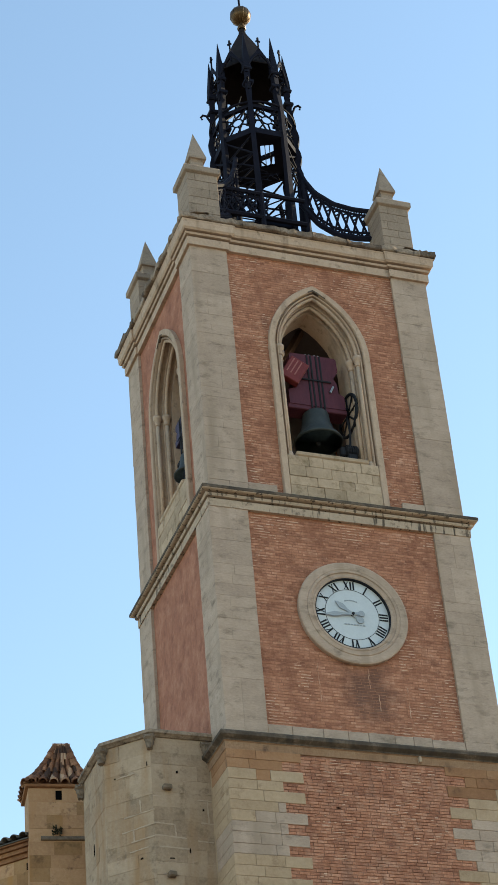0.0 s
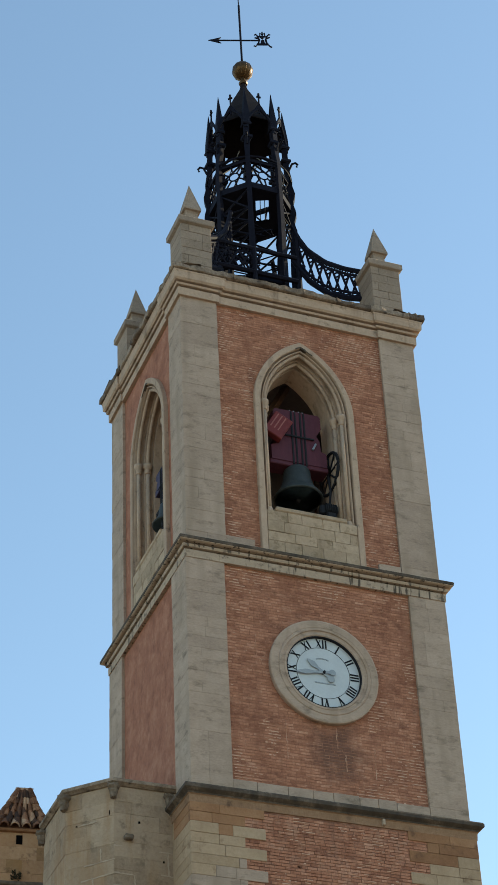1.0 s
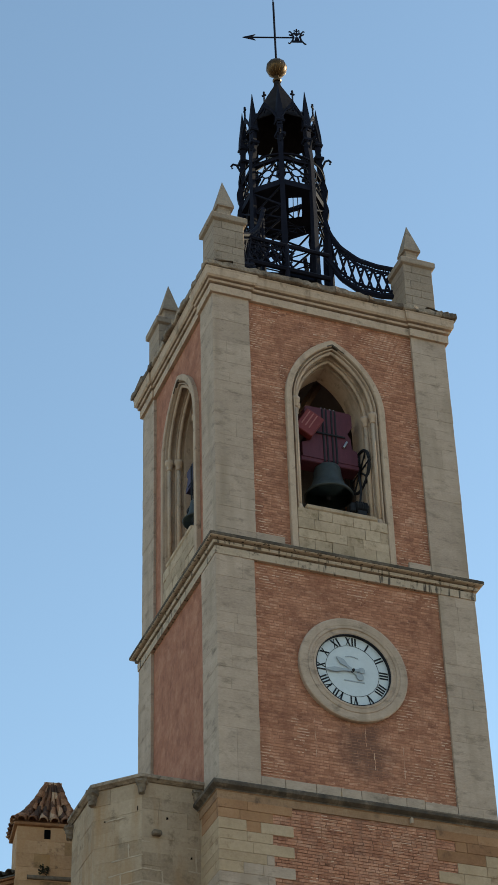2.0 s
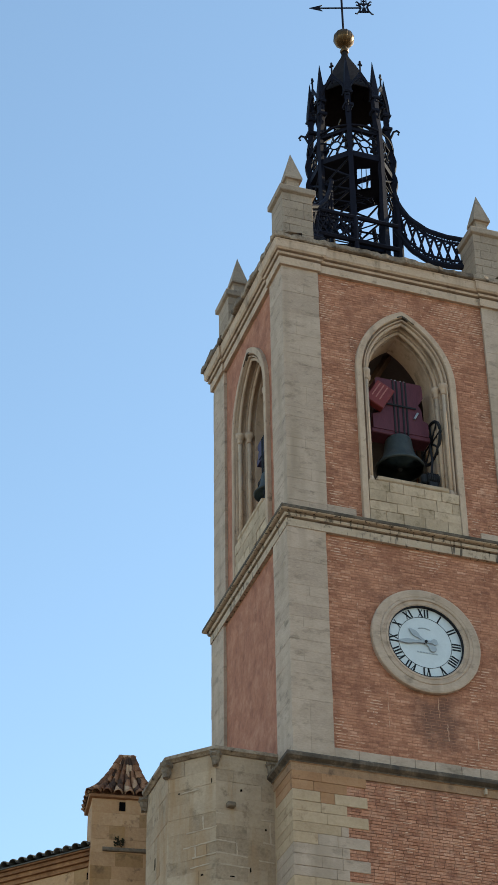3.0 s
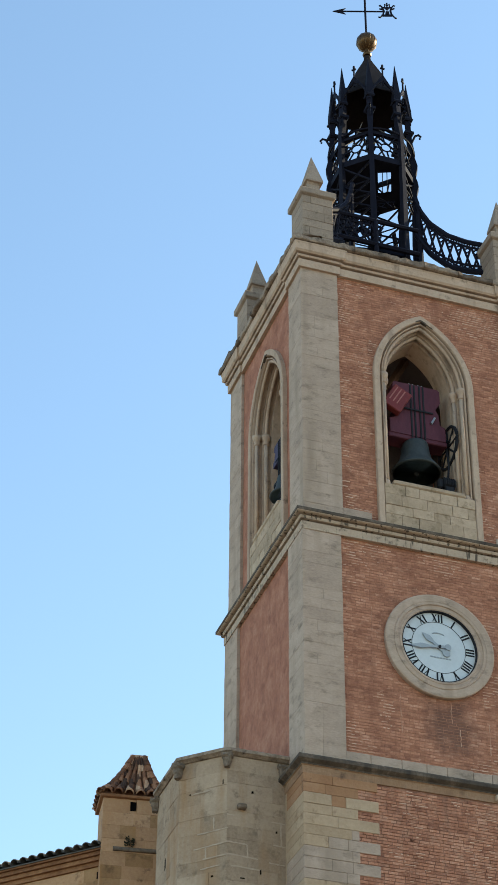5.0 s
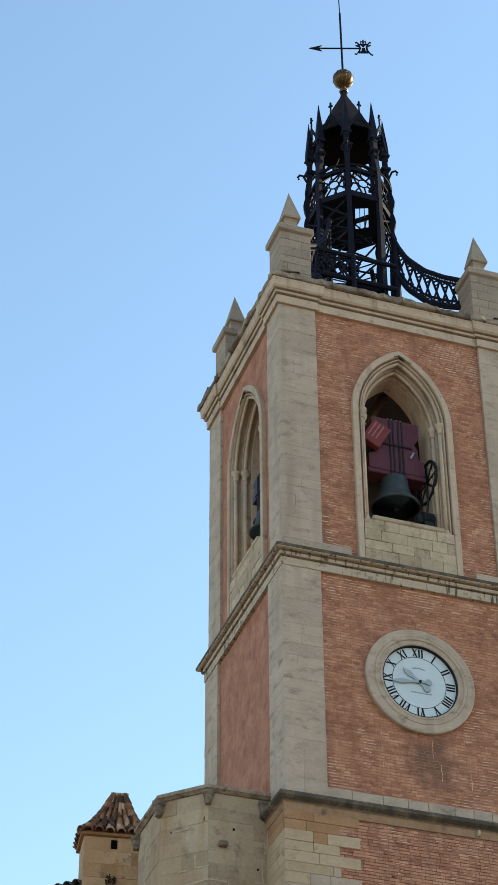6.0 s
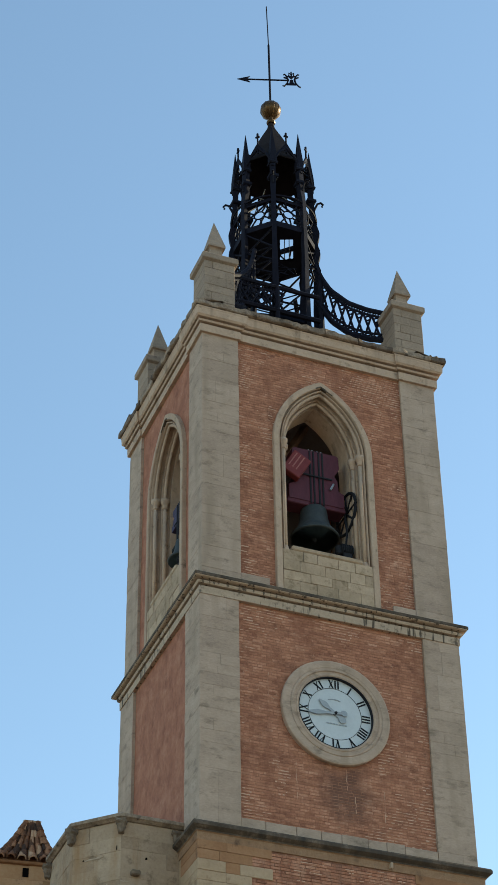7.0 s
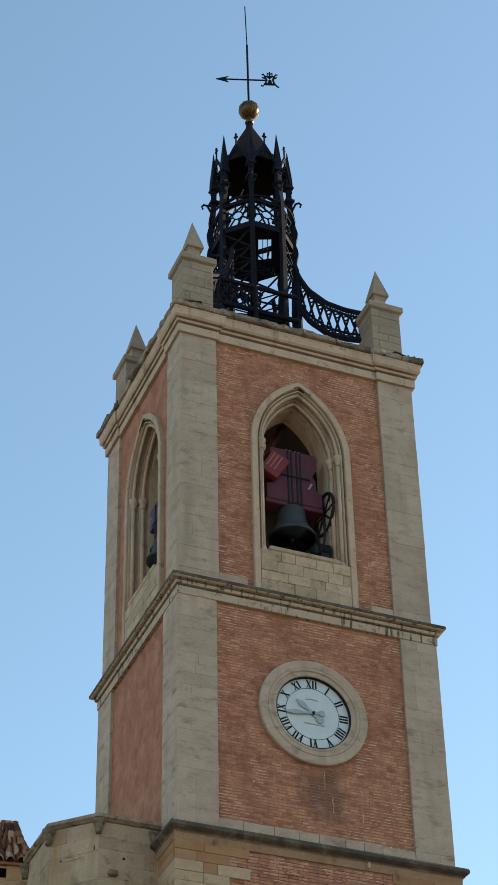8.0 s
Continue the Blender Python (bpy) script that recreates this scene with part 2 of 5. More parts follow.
GROUND = material("stone_paving", [(0.3, (0.165, 0.140, 0.110)), (0.7, (0.235, 0.202, 0.162))], scale=0.4, fine=5)

# ---- building helpers ----


def part(name, bm, mat, parent=None, label=""):
    """Links a bmesh as one mesh object, under a thing or part."""
    bmesh.ops.recalc_face_normals(bm, faces=bm.faces)
    me = bpy.data.meshes.new(name)
    bm.to_mesh(me)
    bm.free()
    me.materials.append(mat)
    ob = new(name, me)
    ob.parent = parent
    if label:
        tagged(ob, label)
    return ob


def thing(name, at, label, category, kind="", group=""):
    ob = new(name)
    ob.location = at
    ob.empty_display_size = 0.3
    bpy.context.view_layer.update()
    return tagged(ob, label, category, group, kind)


def origin_of(ob):
    """Where an unturned object's origin lies in the world."""
    at = Vector((0, 0, 0))
    while ob is not None:
        at += ob.matrix_parent_inverse.translation + ob.location
        ob = ob.parent
    return at


def place(ob, parent):
    """Hangs an object built in world metres under its parent without moving it."""
    ob.parent = parent
    ob.matrix_parent_inverse = Matrix.Translation(-origin_of(parent))
    return ob


def put(name, bm, mat, parent, label=""):
    return place(part(name, bm, mat, None, label), parent)


def quad_box(bm, x0, y0, z0, x1, y1, z1):
    v = [bm.verts.new((x, y, z)) for z in (z0, z1) for x, y in ((x0, y0), (x1, y0), (x1, y1), (x0, y1))]
    for f in ((3, 2, 1, 0), (4, 5, 6, 7), (0, 1, 5, 4), (1, 2, 6, 5), (2, 3, 7, 6), (3, 0, 4, 7)):
        bm.faces.new([v[i] for i in f])
    return v


def box(*c):
    bm = bmesh.new()
    quad_box(bm, *c)
    return bm


def soft_box(x0, y0, z0, x1, y1, z1, r=0.012):
    """A block with rubbed edges."""
    bm = box(x0, y0, z0, x1, y1, z1)
    bmesh.ops.bevel(bm, geom=bm.edges[:], offset=r, segments=1, affect="EDGES")
    return bm


def spread_poly(poly, o):
    """A counter-clockwise outline moved outward by o, with mitred corners."""
    out = []
    n = len(poly)
    for i in range(n):
        a, b, c = Vector(poly[i - 1]), Vector(poly[i]), Vector(poly[(i + 1) % n])
        d1, d2 = (b - a).normalized(), (c - b).normalized()
        n1, n2 = Vector((d1.y, -d1.x)), Vector((d2.y, -d2.x))
        k = 1 + n1.dot(n2)
        out.append(b + (n1 + n2) * (o / k))
    return out


def swept(poly, profile, cap=True):
    """Rings of an outline, spread and raised by the rows (offset, z) of a moulding."""
    bm = bmesh.new()
    rings = []
    for o, z in profile:
        rings.append([bm.verts.new((p.x, p.y, z)) for p in spread_poly(poly, o)])
    for r, s in zip(rings, rings[1:]):
        for i in range(len(r)):
            j = (i + 1) % len(r)
            bm.faces.new((r[i], r[j], s[j], s[i]))
    if cap:
        bm.faces.new(list(reversed(rings[0])))
        bm.faces.new(rings[-1])
    return bm


def tube_into(bm, pts, r, sides=6, closed=False):
    """A round bar along points."""
    pts = [Vector(p) for p in pts]
    n = len(pts)
    rings = []
    for i, p in enumerate(pts):
        a = pts[i - 1] if (i > 0 or closed) else p
        b = pts[(i + 1) % n] if (i < n - 1 or closed) else p
        d = (b - a).normalized()
        u = d.cross(Vector((0, 0, 1)))
        if u.length < 1e-3:
            u = d.cross(Vector((1, 0, 0)))
        u.normalize()
        w = d.cross(u)
        rings.append([bm.verts.new(p + (u * math.cos(k * math.tau / sides) + w * math.sin(k * math.tau / sides)) * r) for k in range(sides)])
    pairs = list(zip(rings, rings[1:])) + ([(rings[-1], rings[0])] if closed else [])
    for a, b in pairs:
        for k in range(sides):
            bm.faces.new((a[k], a[(k + 1) % sides], b[(k + 1) % sides], b[k]))
    if not closed:
        bm.faces.new(list(reversed(rings[0])))
        bm.faces.new(rings[-1])


def tube(pts, r, sides=6, closed=False):
    bm = bmesh.new()
    tube_into(bm, pts, r, sides, closed)
    return bm


def lathe(profile, at, sides=24):
    """Turns (radius, z) rows round an upright axis."""
    bm = bmesh.new()
    rings = []
    for r, z in profile:
        rings.append([bm.verts.new((at[0] + r * math.cos(k * math.tau / sides), at[1] + r * math.sin(k * math.tau / sides), at[2] + z)) for k in range(sides)])
    for a, b in zip(rings, rings[1:]):
        for k in range(sides):
            bm.faces.new((a[k], a[(k + 1) % sides], b[(k + 1) % sides], b[k]))
    bm.faces.new(list(reversed(rings[0])))
    bm.faces.new(rings[-1])
    return bm


def smooth(ob):
    for f in ob.data.polygons:
        f.use_smooth = True
    return ob


# ---- the setting ----
W, D = 6.5, 5.57                       # the shaft's width and depth
Z_LOW, Z_MID = 22.32, 28.65              # edges of the two lower cornices
BASE = 0.14                             # how far the lowest storey stands out
MIDO = 0.059                            # how far the clock storey stands out

bm = bmesh.new()
bmesh.ops.create_grid(bm, x_segments=8, y_segments=8, size=1500)
ground = part("ground", bm, GROUND)
tagged(ground, "pale stone paving of the church square", "ground", kind="structure")

# unseen plain pale blocks behind the camera, added to bounce sunlight onto the tower
for i, (x0, x1, y0, y1, h) in enumerate(((-46, -24, -62, -50, 11), (-23.9, -4, -63, -52, 13), (-3.9, 20, -61, -51, 12))):
    hb = part("house", swept([(x0, y0), (x1, y0), (x1, y1), (x0, y1)], [(0, 0), (0, h - 0.5), (0.3, h - 0.45), (0.3, h - 0.2), (-3, h + 1.6)]), PLASTER)
    tagged(hb, "unseen plain pale house added to bounce light onto the tower", "house", "houses round the square")

tower = thing("bell_tower", (W / 2, D / 2, 0), "tall square red brick bell tower with grey limestone corners", "tower")
rect = [(0, 0), (W, 0), (W, D), (0, D)]


def courses(z0, z1, h, seed):
    rnd = random.Random(seed)
    zs = [z0]
    while zs[-1] < z1 - h * 0.6:
        zs.append(zs[-1] + h * rnd.uniform(0.82, 1.18))
    k = (z1 - z0) / (zs[-1] - z0)
    return [z0 + (z - z0) * k for z in zs]


def pier(x0, x1, y0, y1, z0, z1, h, seed, mat, label, split=0.5):
    """A corner pier laid of squared blocks with fine joints."""
    p = put("corner_pier", box(x0 + 0.012, y0 + 0.012, z0, x1 - 0.012, y1 - 0.012, z1), mat, tower, label)
    rnd = random.Random(seed)
    zs = courses(z0, z1, h, seed)
    g = 0.001
    # here and there the joints are worn away and two or three courses read as one
    kept = [zs[0]] + [z for z in zs[1:-1] if rnd.random() < 0.68] + [zs[-1]]
    for a, b in zip(kept, kept[1:]):
        cut = rnd.uniform(0.3, 0.7)
        xm = x0 + (x1 - x0) * cut
        spans = [(x0, xm - g), (xm + g, x1)] if rnd.random() < split else [(x0, x1)]
        for s0, s1 in spans:
            j = rnd.uniform(-0.003, 0.003)
            put("stone_block", soft_box(s0 - (j if s0 == x0 else 0), y0 - j, a + g, s1 + (j if s1 == x1 else 0), y1 + j, b - g, 0.0025), mat, p)
    return p


PW, PD = 0.985, 0.92                   # pier widths of the belfry storey
PWL = 0.90                              # and of the clock storey
for x0, x1, y0, y1, sd in ((0, PW, 0, PD, 3), (W - PW, W, 0, PD, 5), (0, PW, D - PD, D, 7), (W - PW, W, D - PD, D, 9)):
    pier(x0, x1, y0, y1, Z_MID + 0.12, 36.3, 0.31, sd, STONE, "grey limestone corner pier of squared blocks")
    o = MIDO
    x0, x1 = (0, PWL) if x0 == 0 else (W - PWL, W)
    pier(x0 - o if x0 == 0 else x0, x1 + o if x1 == W else x1, y0 - o if y0 == 0 else y0, y1 + o if y1 == D else y1,
         Z_LOW + 0.07, 28.3, 0.31, sd + 20, STONE, "grey limestone corner pier of squared blocks")

# brick curtain walls (the backing; the bricks themselves are laid last)
REC = 0.075
AC, ASP, AOUT, ACO = 3.23, 33.35, 1.34, 0.976   # arch: axis, springing, half-width, centre offset


def arch_line(half, foot, spring, n=14, co=ACO):
    """A pointed arch about the axis 0: points (across, height) from foot to foot."""
    r = half + co
    top = math.acos(co / r)
    left = [(-half, foot)] + [(co - r * math.cos(top * i / n), spring + r * math.sin(top * i / n)) for i in range(n + 1)]
    return left + [(-x, z) for x, z in reversed(left[:-1])]


def pierced_wall(name, u0, u1, z0, z1, axis, near, far, to_world, mat, half, foot, spring, label=""):
    """A wall with an arched opening right through it."""
    bm = bmesh.new()

    def add(pts):
        a = [bm.verts.new(to_world(u, near, z)) for u, z in pts]
        b = [bm.verts.new(to_world(u, far, z)) for u, z in pts]
        bm.faces.new(a), bm.faces.new(list(reversed(b)))
        for i in range(len(pts)):
            j = (i + 1) % len(pts)
            bm.faces.new((a[i], b[i], b[j], a[j]))
    line = [(axis + x, z) for x, z in arch_line(half, foot, spring)]
    add([(u0, z0), (axis - half, z0), (axis - half, z1), (u0, z1)])
    add([(axis + half, z0), (u1, z0), (u1, z1), (axis + half, z1)])
    for (ua, za), (ub, zb) in zip(line[1:-1], line[2:-1]):
        add([(ua, za), (ub, zb), (ub, z1), (ua, z1)])
    add([(axis - half, z0), (axis + half, z0), (axis + half, foot), (axis - half, foot)])
    return put(name, bm, mat, tower, label)


def front(u, d, z):
    return (u, d, z)


def leftside(u, d, z):
    return (d, u, z)


THICK, LTHICK = 1.05, 0.9
LC = 2.62                               # axis of the opening in the left face
wall_up = pierced_wall("brick_wall", PW, W - PW, Z_MID, 36.4, AC, REC, THICK, front, MORTAR, 1.2, 29.9, ASP, "red brick wall pierced by a pointed arch")
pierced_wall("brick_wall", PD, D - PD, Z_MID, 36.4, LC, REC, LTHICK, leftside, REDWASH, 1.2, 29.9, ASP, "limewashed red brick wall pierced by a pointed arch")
# right wall, in the chamber's dark colour so its inside stays dim
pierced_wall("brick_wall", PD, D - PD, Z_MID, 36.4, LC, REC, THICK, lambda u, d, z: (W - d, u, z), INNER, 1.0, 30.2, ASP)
put("brick_wall", box(PW, D - THICK, Z_MID, W - PW, D - REC, 36.4), REDWASH, tower)
wall_mid = put("brick_wall", box(PWL, REC - MIDO, Z_LOW, W - PWL, 1.0, 28.4), MORTAR, tower, "red brick wall of the clock storey")
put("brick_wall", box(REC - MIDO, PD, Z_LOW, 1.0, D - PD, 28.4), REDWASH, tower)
put("brick_wall", box(W - 1.0, PD, Z_LOW, W - REC + MIDO, D - PD, 28.4), REDWASH, tower)
put("brick_wall", box(PW, D - 1.0, Z_LOW, W - PW, D - REC + MIDO, 28.4), REDWASH, tower)
wall_base = put("brick_wall", box(0.3, 0.02 - BASE, 0, W - 0.3, D + BASE, 22.0), MORTAR_OLD, tower, "old red brick wall of the lowest storey")
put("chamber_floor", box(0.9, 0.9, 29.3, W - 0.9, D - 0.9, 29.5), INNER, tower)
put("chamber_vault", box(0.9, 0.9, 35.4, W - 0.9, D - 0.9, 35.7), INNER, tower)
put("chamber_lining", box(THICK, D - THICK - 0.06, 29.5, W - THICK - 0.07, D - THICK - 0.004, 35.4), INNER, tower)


# ---- cornices ----
def broken(o, e):
    """The shaft's outline with the corner piers standing out by e."""
    a, b = PW + o, PD + o
    return [(-e, -e), (a, -e), (a, 0), (W - a, 0), (W - a, -e), (W + e, -e), (W + e, b), (W, b), (W, D - b), (W + e, D - b), (W + e, D + e),
            (W - a, D + e), (W - a, D), (a, D), (a, D + e), (-e, D + e), (-e, D - b), (0, D - b), (0, b), (-e, b)]


put("top_cornice", swept(broken(0.03, 0.05), [(-0.1, 36.20), (0.02, 36.20), (0.025, 36.435), (-0.16, 36.43), (-0.16, 36.49), (0.06, 36.495), (0.085, 36.545), (-0.12, 36.55), (-0.12, 36.605),
                                               (0.11, 36.61), (0.15, 36.66), (0.16, 36.84), (0.175, 36.88), (0.175, 36.90)]), TRIM, tower, "moulded pale limestone cornice")
# uneven coping slabs along each side
rnd = random.Random(4)
put("cornice_bed", swept(rect, [(-0.3, 36.88), (0.16, 36.895), (0.16, 36.93), (-0.3, 36.94)]), WEATHERED, tower)
for side in range(4):
    L = W if side % 2 == 0 else D
    u = -0.287
    while u < L + 0.28:
        u1 = min(u + rnd.uniform(0.55, 1.1), L + 0.287)
        if L + 0.287 - u1 < 0.3:
            u1 = L + 0.287
        last = u1 > L + 0.28
        o = 0.287 + rnd.uniform(-0.03, 0.012)
        z0, z1 = 36.915 + rnd.uniform(-0.006, 0.006), 37.13 + rnd.uniform(-0.03, 0.02)
        first = u < 0
        if first or last:
            o = 0.287
        bm = bmesh.new()
        inner = 0.5
        # mitred ends at the corners; a worn, rounded nose
        ua, ub = u + 0.003, u1 - 0.003
        prof = [(o - 0.05, z0), (o - 0.01, z0 + 0.02), (o, z0 + 0.06), (o - 0.01, z1 - 0.03), (o - 0.06, z1), (-inner, z1 + 0.12), (-inner, z0)]
        rows2 = []
        for k in range(8):
            uu = ua + (ub - ua) * k / 7
            mitre = (k == 0 and first) or (k == 7 and last)
            wear = 0.0 if mitre else rnd.uniform(-0.045, 0.012)
            drop = 0.0 if mitre else rnd.uniform(-0.03, 0.018)
            ring = []
            for d, zz in prof:
                v = uu
                if mitre:
                    v = -d if uu < 1 else L + d
                if d > 0:
                    d += wear
                if zz > z0 + 0.05:
                    zz += drop
                p = {0: (v, -d), 1: (W + d, v), 2: (W - v, D + d), 3: (-d, D - v)}[side]
                ring.append(bm.verts.new((p[0], p[1], zz)))
            rows2.append(ring)
        n = len(prof)
        for ra, rb in zip(rows2, rows2[1:]):
            for i in range(n):
                bm.faces.new((ra[i], rb[i], rb[(i + 1) % n], ra[(i + 1) % n]))
        bm.faces.new(rows2[0]), bm.faces.new(list(reversed(rows2[-1])))
        put("coping_slab", bm, WEATHERED, tower)
        u = u1
put("roof_terrace", box(0.3, 0.3, 37.0, W - 0.3, D - 0.3, 37.22), WEATHERED, tower)

put("middle_cornice", swept(rect, [(-0.3, 28.24), (MIDO + 0.02, 28.24), (MIDO + 0.025, 28.44), (-0.06, 28.445), (-0.06, 28.48), (0.12, 28.49), (0.14, 28.53), (0.14, 28.56), (0.0, 28.565), (0.0, 28.595), (0.20, 28.605), (0.235, 28.62), (0.24, 28.635)]), STRING, tower,
    "moulded limestone string cornice with black run-off stains")
put("cornice_weathering", swept(rect, [(-0.3, 28.63), (0.235, 28.632), (0.252, 28.64), (0.252, 28.71), (0.22, 28.74), (0.03, 28.86), (-0.3, 28.87)]), LICHEN_AND_SHADE, tower, "lichen-darkened sloping top of the cornice")
put("lower_cornice", swept(rect, [(-0.3, 21.95), (BASE + 0.01, 21.95), (BASE + 0.02, 22.12), (0.19, 22.14)]), BANDSTONE, tower, "brown sandstone band under the cornice")
put("cornice_drip", swept(rect, [(-0.3, 22.139), (0.19, 22.139), (0.20, 22.17), (0.26, 22.21), (0.29, 22.235), (0.29, 22.30), (0.265, 22.345), (0.09, 22.44), (-0.3, 22.46)]), LICHEN_AND_SHADE, tower,
    "lichen-blackened projecting drip course")

# plinth courses of pale blocks above the cornices
rnd = random.Random(11)
for z0, z1, o in ((22.44, 22.68, MIDO), (28.86, 29.08, 0.0)):
    edge = PWL if z0 < 25 else PW
    x = edge
    while x < W - edge - 0.02:
        x1 = min(x + rnd.uniform(0.42, 0.75), W - edge)
        if W - edge - x1 < 0.2:
            x1 = W - edge
        if not (z0 > 25 and x1 > AC - AOUT and x < AC + AOUT):
            put("plinth_block", soft_box(x + 0.004, -o + 0.012, z0, x1 - 0.004, 0.3, z1 + rnd.uniform(-0.02, 0.02), 0.01), STONE, tower)
        x = x1


# ---- the belfry openings ----
def belfry_frame(to_world, axis, thick, label):
    """Moulded stone orders round a pointed opening."""
    rows = [(1.34, 0.12), (1.34, -0.03), (1.325, -0.045), (1.19, -0.045), (1.175, -0.02), (1.172, 0.10), (1.13, 0.10), (1.12, 0.0), (1.10, 0.0), (1.095, 0.02), (1.095, 0.24),
            (1.00, 0.24), (0.995, 0.25), (0.995, 0.46), (0.91, 0.46), (0.905, 0.47), (0.905, thick + 0.02), (1.25, thick + 0.02), (1.25, 0.12)]
    bm = bmesh.new()
    lines = []
    for h, d in rows:
        lines.append([bm.verts.new(to_world(axis + x, d, z)) for x, z in arch_line(h, 28.84, ASP, 16)])
    for a, b in zip(lines, lines[1:]):
        for i in range(len(a) - 1):
            bm.faces.new((a[i], a[i + 1], b[i + 1], b[i]))
    fr = put("arch_surround", bm, TRIM, tower, label)
    # slender shafts with small capitals at the springing
    for s in (-1, 1):
        for r, d, rad in ((1.045, 0.10, 0.055), (0.948, 0.32, 0.055)):
            c = to_world(axis + s * r, d, 0)
            smooth(put("shaft", lathe([(rad, 30.0), (rad, 33.12)], (c[0], c[1], 0), 10), TRIM, fr))
            smooth(put("capital", lathe([(rad, 33.12), (rad + 0.03, 33.14), (rad + 0.015, 33.17), (rad + 0.03, 33.27), (rad + 0.07, 33.33), (rad + 0.07, 33.42)], (c[0], c[1], 0), 10), TRIM, fr))
            smooth(put("shaft_base", lathe([(rad + 0.05, 29.8), (rad + 0.05, 30.05), (rad + 0.02, 30.15), (rad, 30.2)], (c[0], c[1], 0), 8), TRIM, fr))
    # the shafts' rolls run on round the arch
    for r, d, rad in ((1.045, 0.10, 0.048), (0.948, 0.32, 0.048)):
        line = arch_line(r, ASP, ASP, 16)[1:-1]
        smooth(put("arch_roll", tube([to_world(axis + x, d, z) for x, z in line], rad, 8), TRIM, fr))
    # raised dark chevron along the arch, standing in for its shaded apex notch
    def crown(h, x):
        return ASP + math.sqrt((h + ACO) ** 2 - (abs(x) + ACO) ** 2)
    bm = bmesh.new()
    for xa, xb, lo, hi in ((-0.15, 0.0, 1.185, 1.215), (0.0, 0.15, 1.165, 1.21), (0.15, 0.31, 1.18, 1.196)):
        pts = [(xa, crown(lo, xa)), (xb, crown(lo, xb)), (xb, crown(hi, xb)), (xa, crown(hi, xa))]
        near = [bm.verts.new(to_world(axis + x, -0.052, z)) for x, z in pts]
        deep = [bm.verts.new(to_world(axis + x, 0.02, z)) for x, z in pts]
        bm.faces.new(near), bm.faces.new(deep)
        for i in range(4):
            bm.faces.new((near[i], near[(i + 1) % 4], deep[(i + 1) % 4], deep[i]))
    put("keystone_gap", bm, LICHEN_AND_SHADE, fr, "raised dark strip standing in for the shaded notch at the arch apex")
    # sill and apron of blocks
    def slab(u0, d0, z0, u1, d1, z1, r):
        a, b = to_world(u0, d0, z0), to_world(u1, d1, z1)
        return soft_box(min(a[0], b[0]), min(a[1], b[1]), z0, max(a[0], b[0]), max(a[1], b[1]), z1, r)
    put("window_sill", slab(axis - 0.93, -0.05, 30.03, axis + 0.93, thick, 30.17, 0.03), APRON, fr, "worn limestone sill")
    rr = random.Random(21)
    z = 28.84
    for h in (0.33, 0.26, 0.31, 0.285):
        u = axis - 1.17
        while u < axis + 1.16:
            u1 = min(u + rr.uniform(0.35, 0.75), axis + 1.17)
            if axis + 1.17 - u1 < 0.2:
                u1 = axis + 1.17
            put("apron_block", slab(u + 0.003, -0.026 + rr.uniform(-0.014, 0.010), z + 0.003, u1 - rr.uniform(0.002, 0.006), thick - 0.05, z + h - 0.002, rr.uniform(0.004, 0.009)), APRON, fr)
            u = u1
        z += h
    return fr


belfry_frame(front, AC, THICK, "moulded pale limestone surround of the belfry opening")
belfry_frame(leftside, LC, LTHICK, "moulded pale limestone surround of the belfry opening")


# ---- corner pinnacles ----
def pinnacle(cx, cy):
    sq = [(cx - 0.40, cy - 0.40), (cx + 0.40, cy - 0.40), (cx + 0.40, cy + 0.40), (cx - 0.40, cy + 0.40)]
    ped = place(part("pedestal", swept(sq, [(0, 37.2), (0, 38.86)]), PINSTONE), tower)
    zs = [37.2, 37.5, 37.78, 38.03, 38.32, 38.6, 38.86]
    rr = random.Random(int(cx * 10 + cy * 7))
    for a, b in zip(zs, zs[1:]):
        m = cx + rr.choice((-0.22, -0.1, 0.08, 0.2)) + rr.uniform(-0.04, 0.04)
        for x0, x1 in ((cx - 0.42, m - 0.002), (m + 0.002, cx + 0.42)):
            j = rr.uniform(-0.006, 0.004)
            put("stone_block", soft_box(x0, cy - 0.42 - j, a + 0.002, x1, cy + 0.42 + j, b - 0.002, 0.008), PINSTONE, ped)
    put("cap", swept(sq, [(0.02, 38.84), (0.09, 38.88), (0.10, 38.90), (0.10, 39.05), (0.07, 39.09), (-0.1, 39.14), (-0.2, 39.15)]), PINSTONE, ped, "projecting stone cap")
    put("neck", swept(sq, [(-0.14, 39.12), (-0.20, 39.17), (-0.225, 39.24), (-0.24, 39.52), (-0.21, 39.59)]), PINSTONE, ped)
    put("spirelet", swept(sq, [(-0.22, 39.58), (-0.16, 39.60), (-0.16, 39.66), (-0.385, 40.62), (-0.395, 40.67)]), PINSTONE, ped, "sharp four-sided stone spirelet")
    tagged(ped, "limestone pedestal with pyramid spirelet at the tower corner")


for cx, cy in ((0.54, 0.54), (W - 0.54, 0.54), (0.54, D - 0.54), (W - 0.54, D - 0.54)):
    pinnacle(cx, cy)

# ---- the clock ----
CX, CZ = 3.24, 25.725
CY = -MIDO - 0.01
clock = thing("tower_clock", (CX, CY, CZ), "round white tower clock with black Roman numerals in a stone ring", "clock")


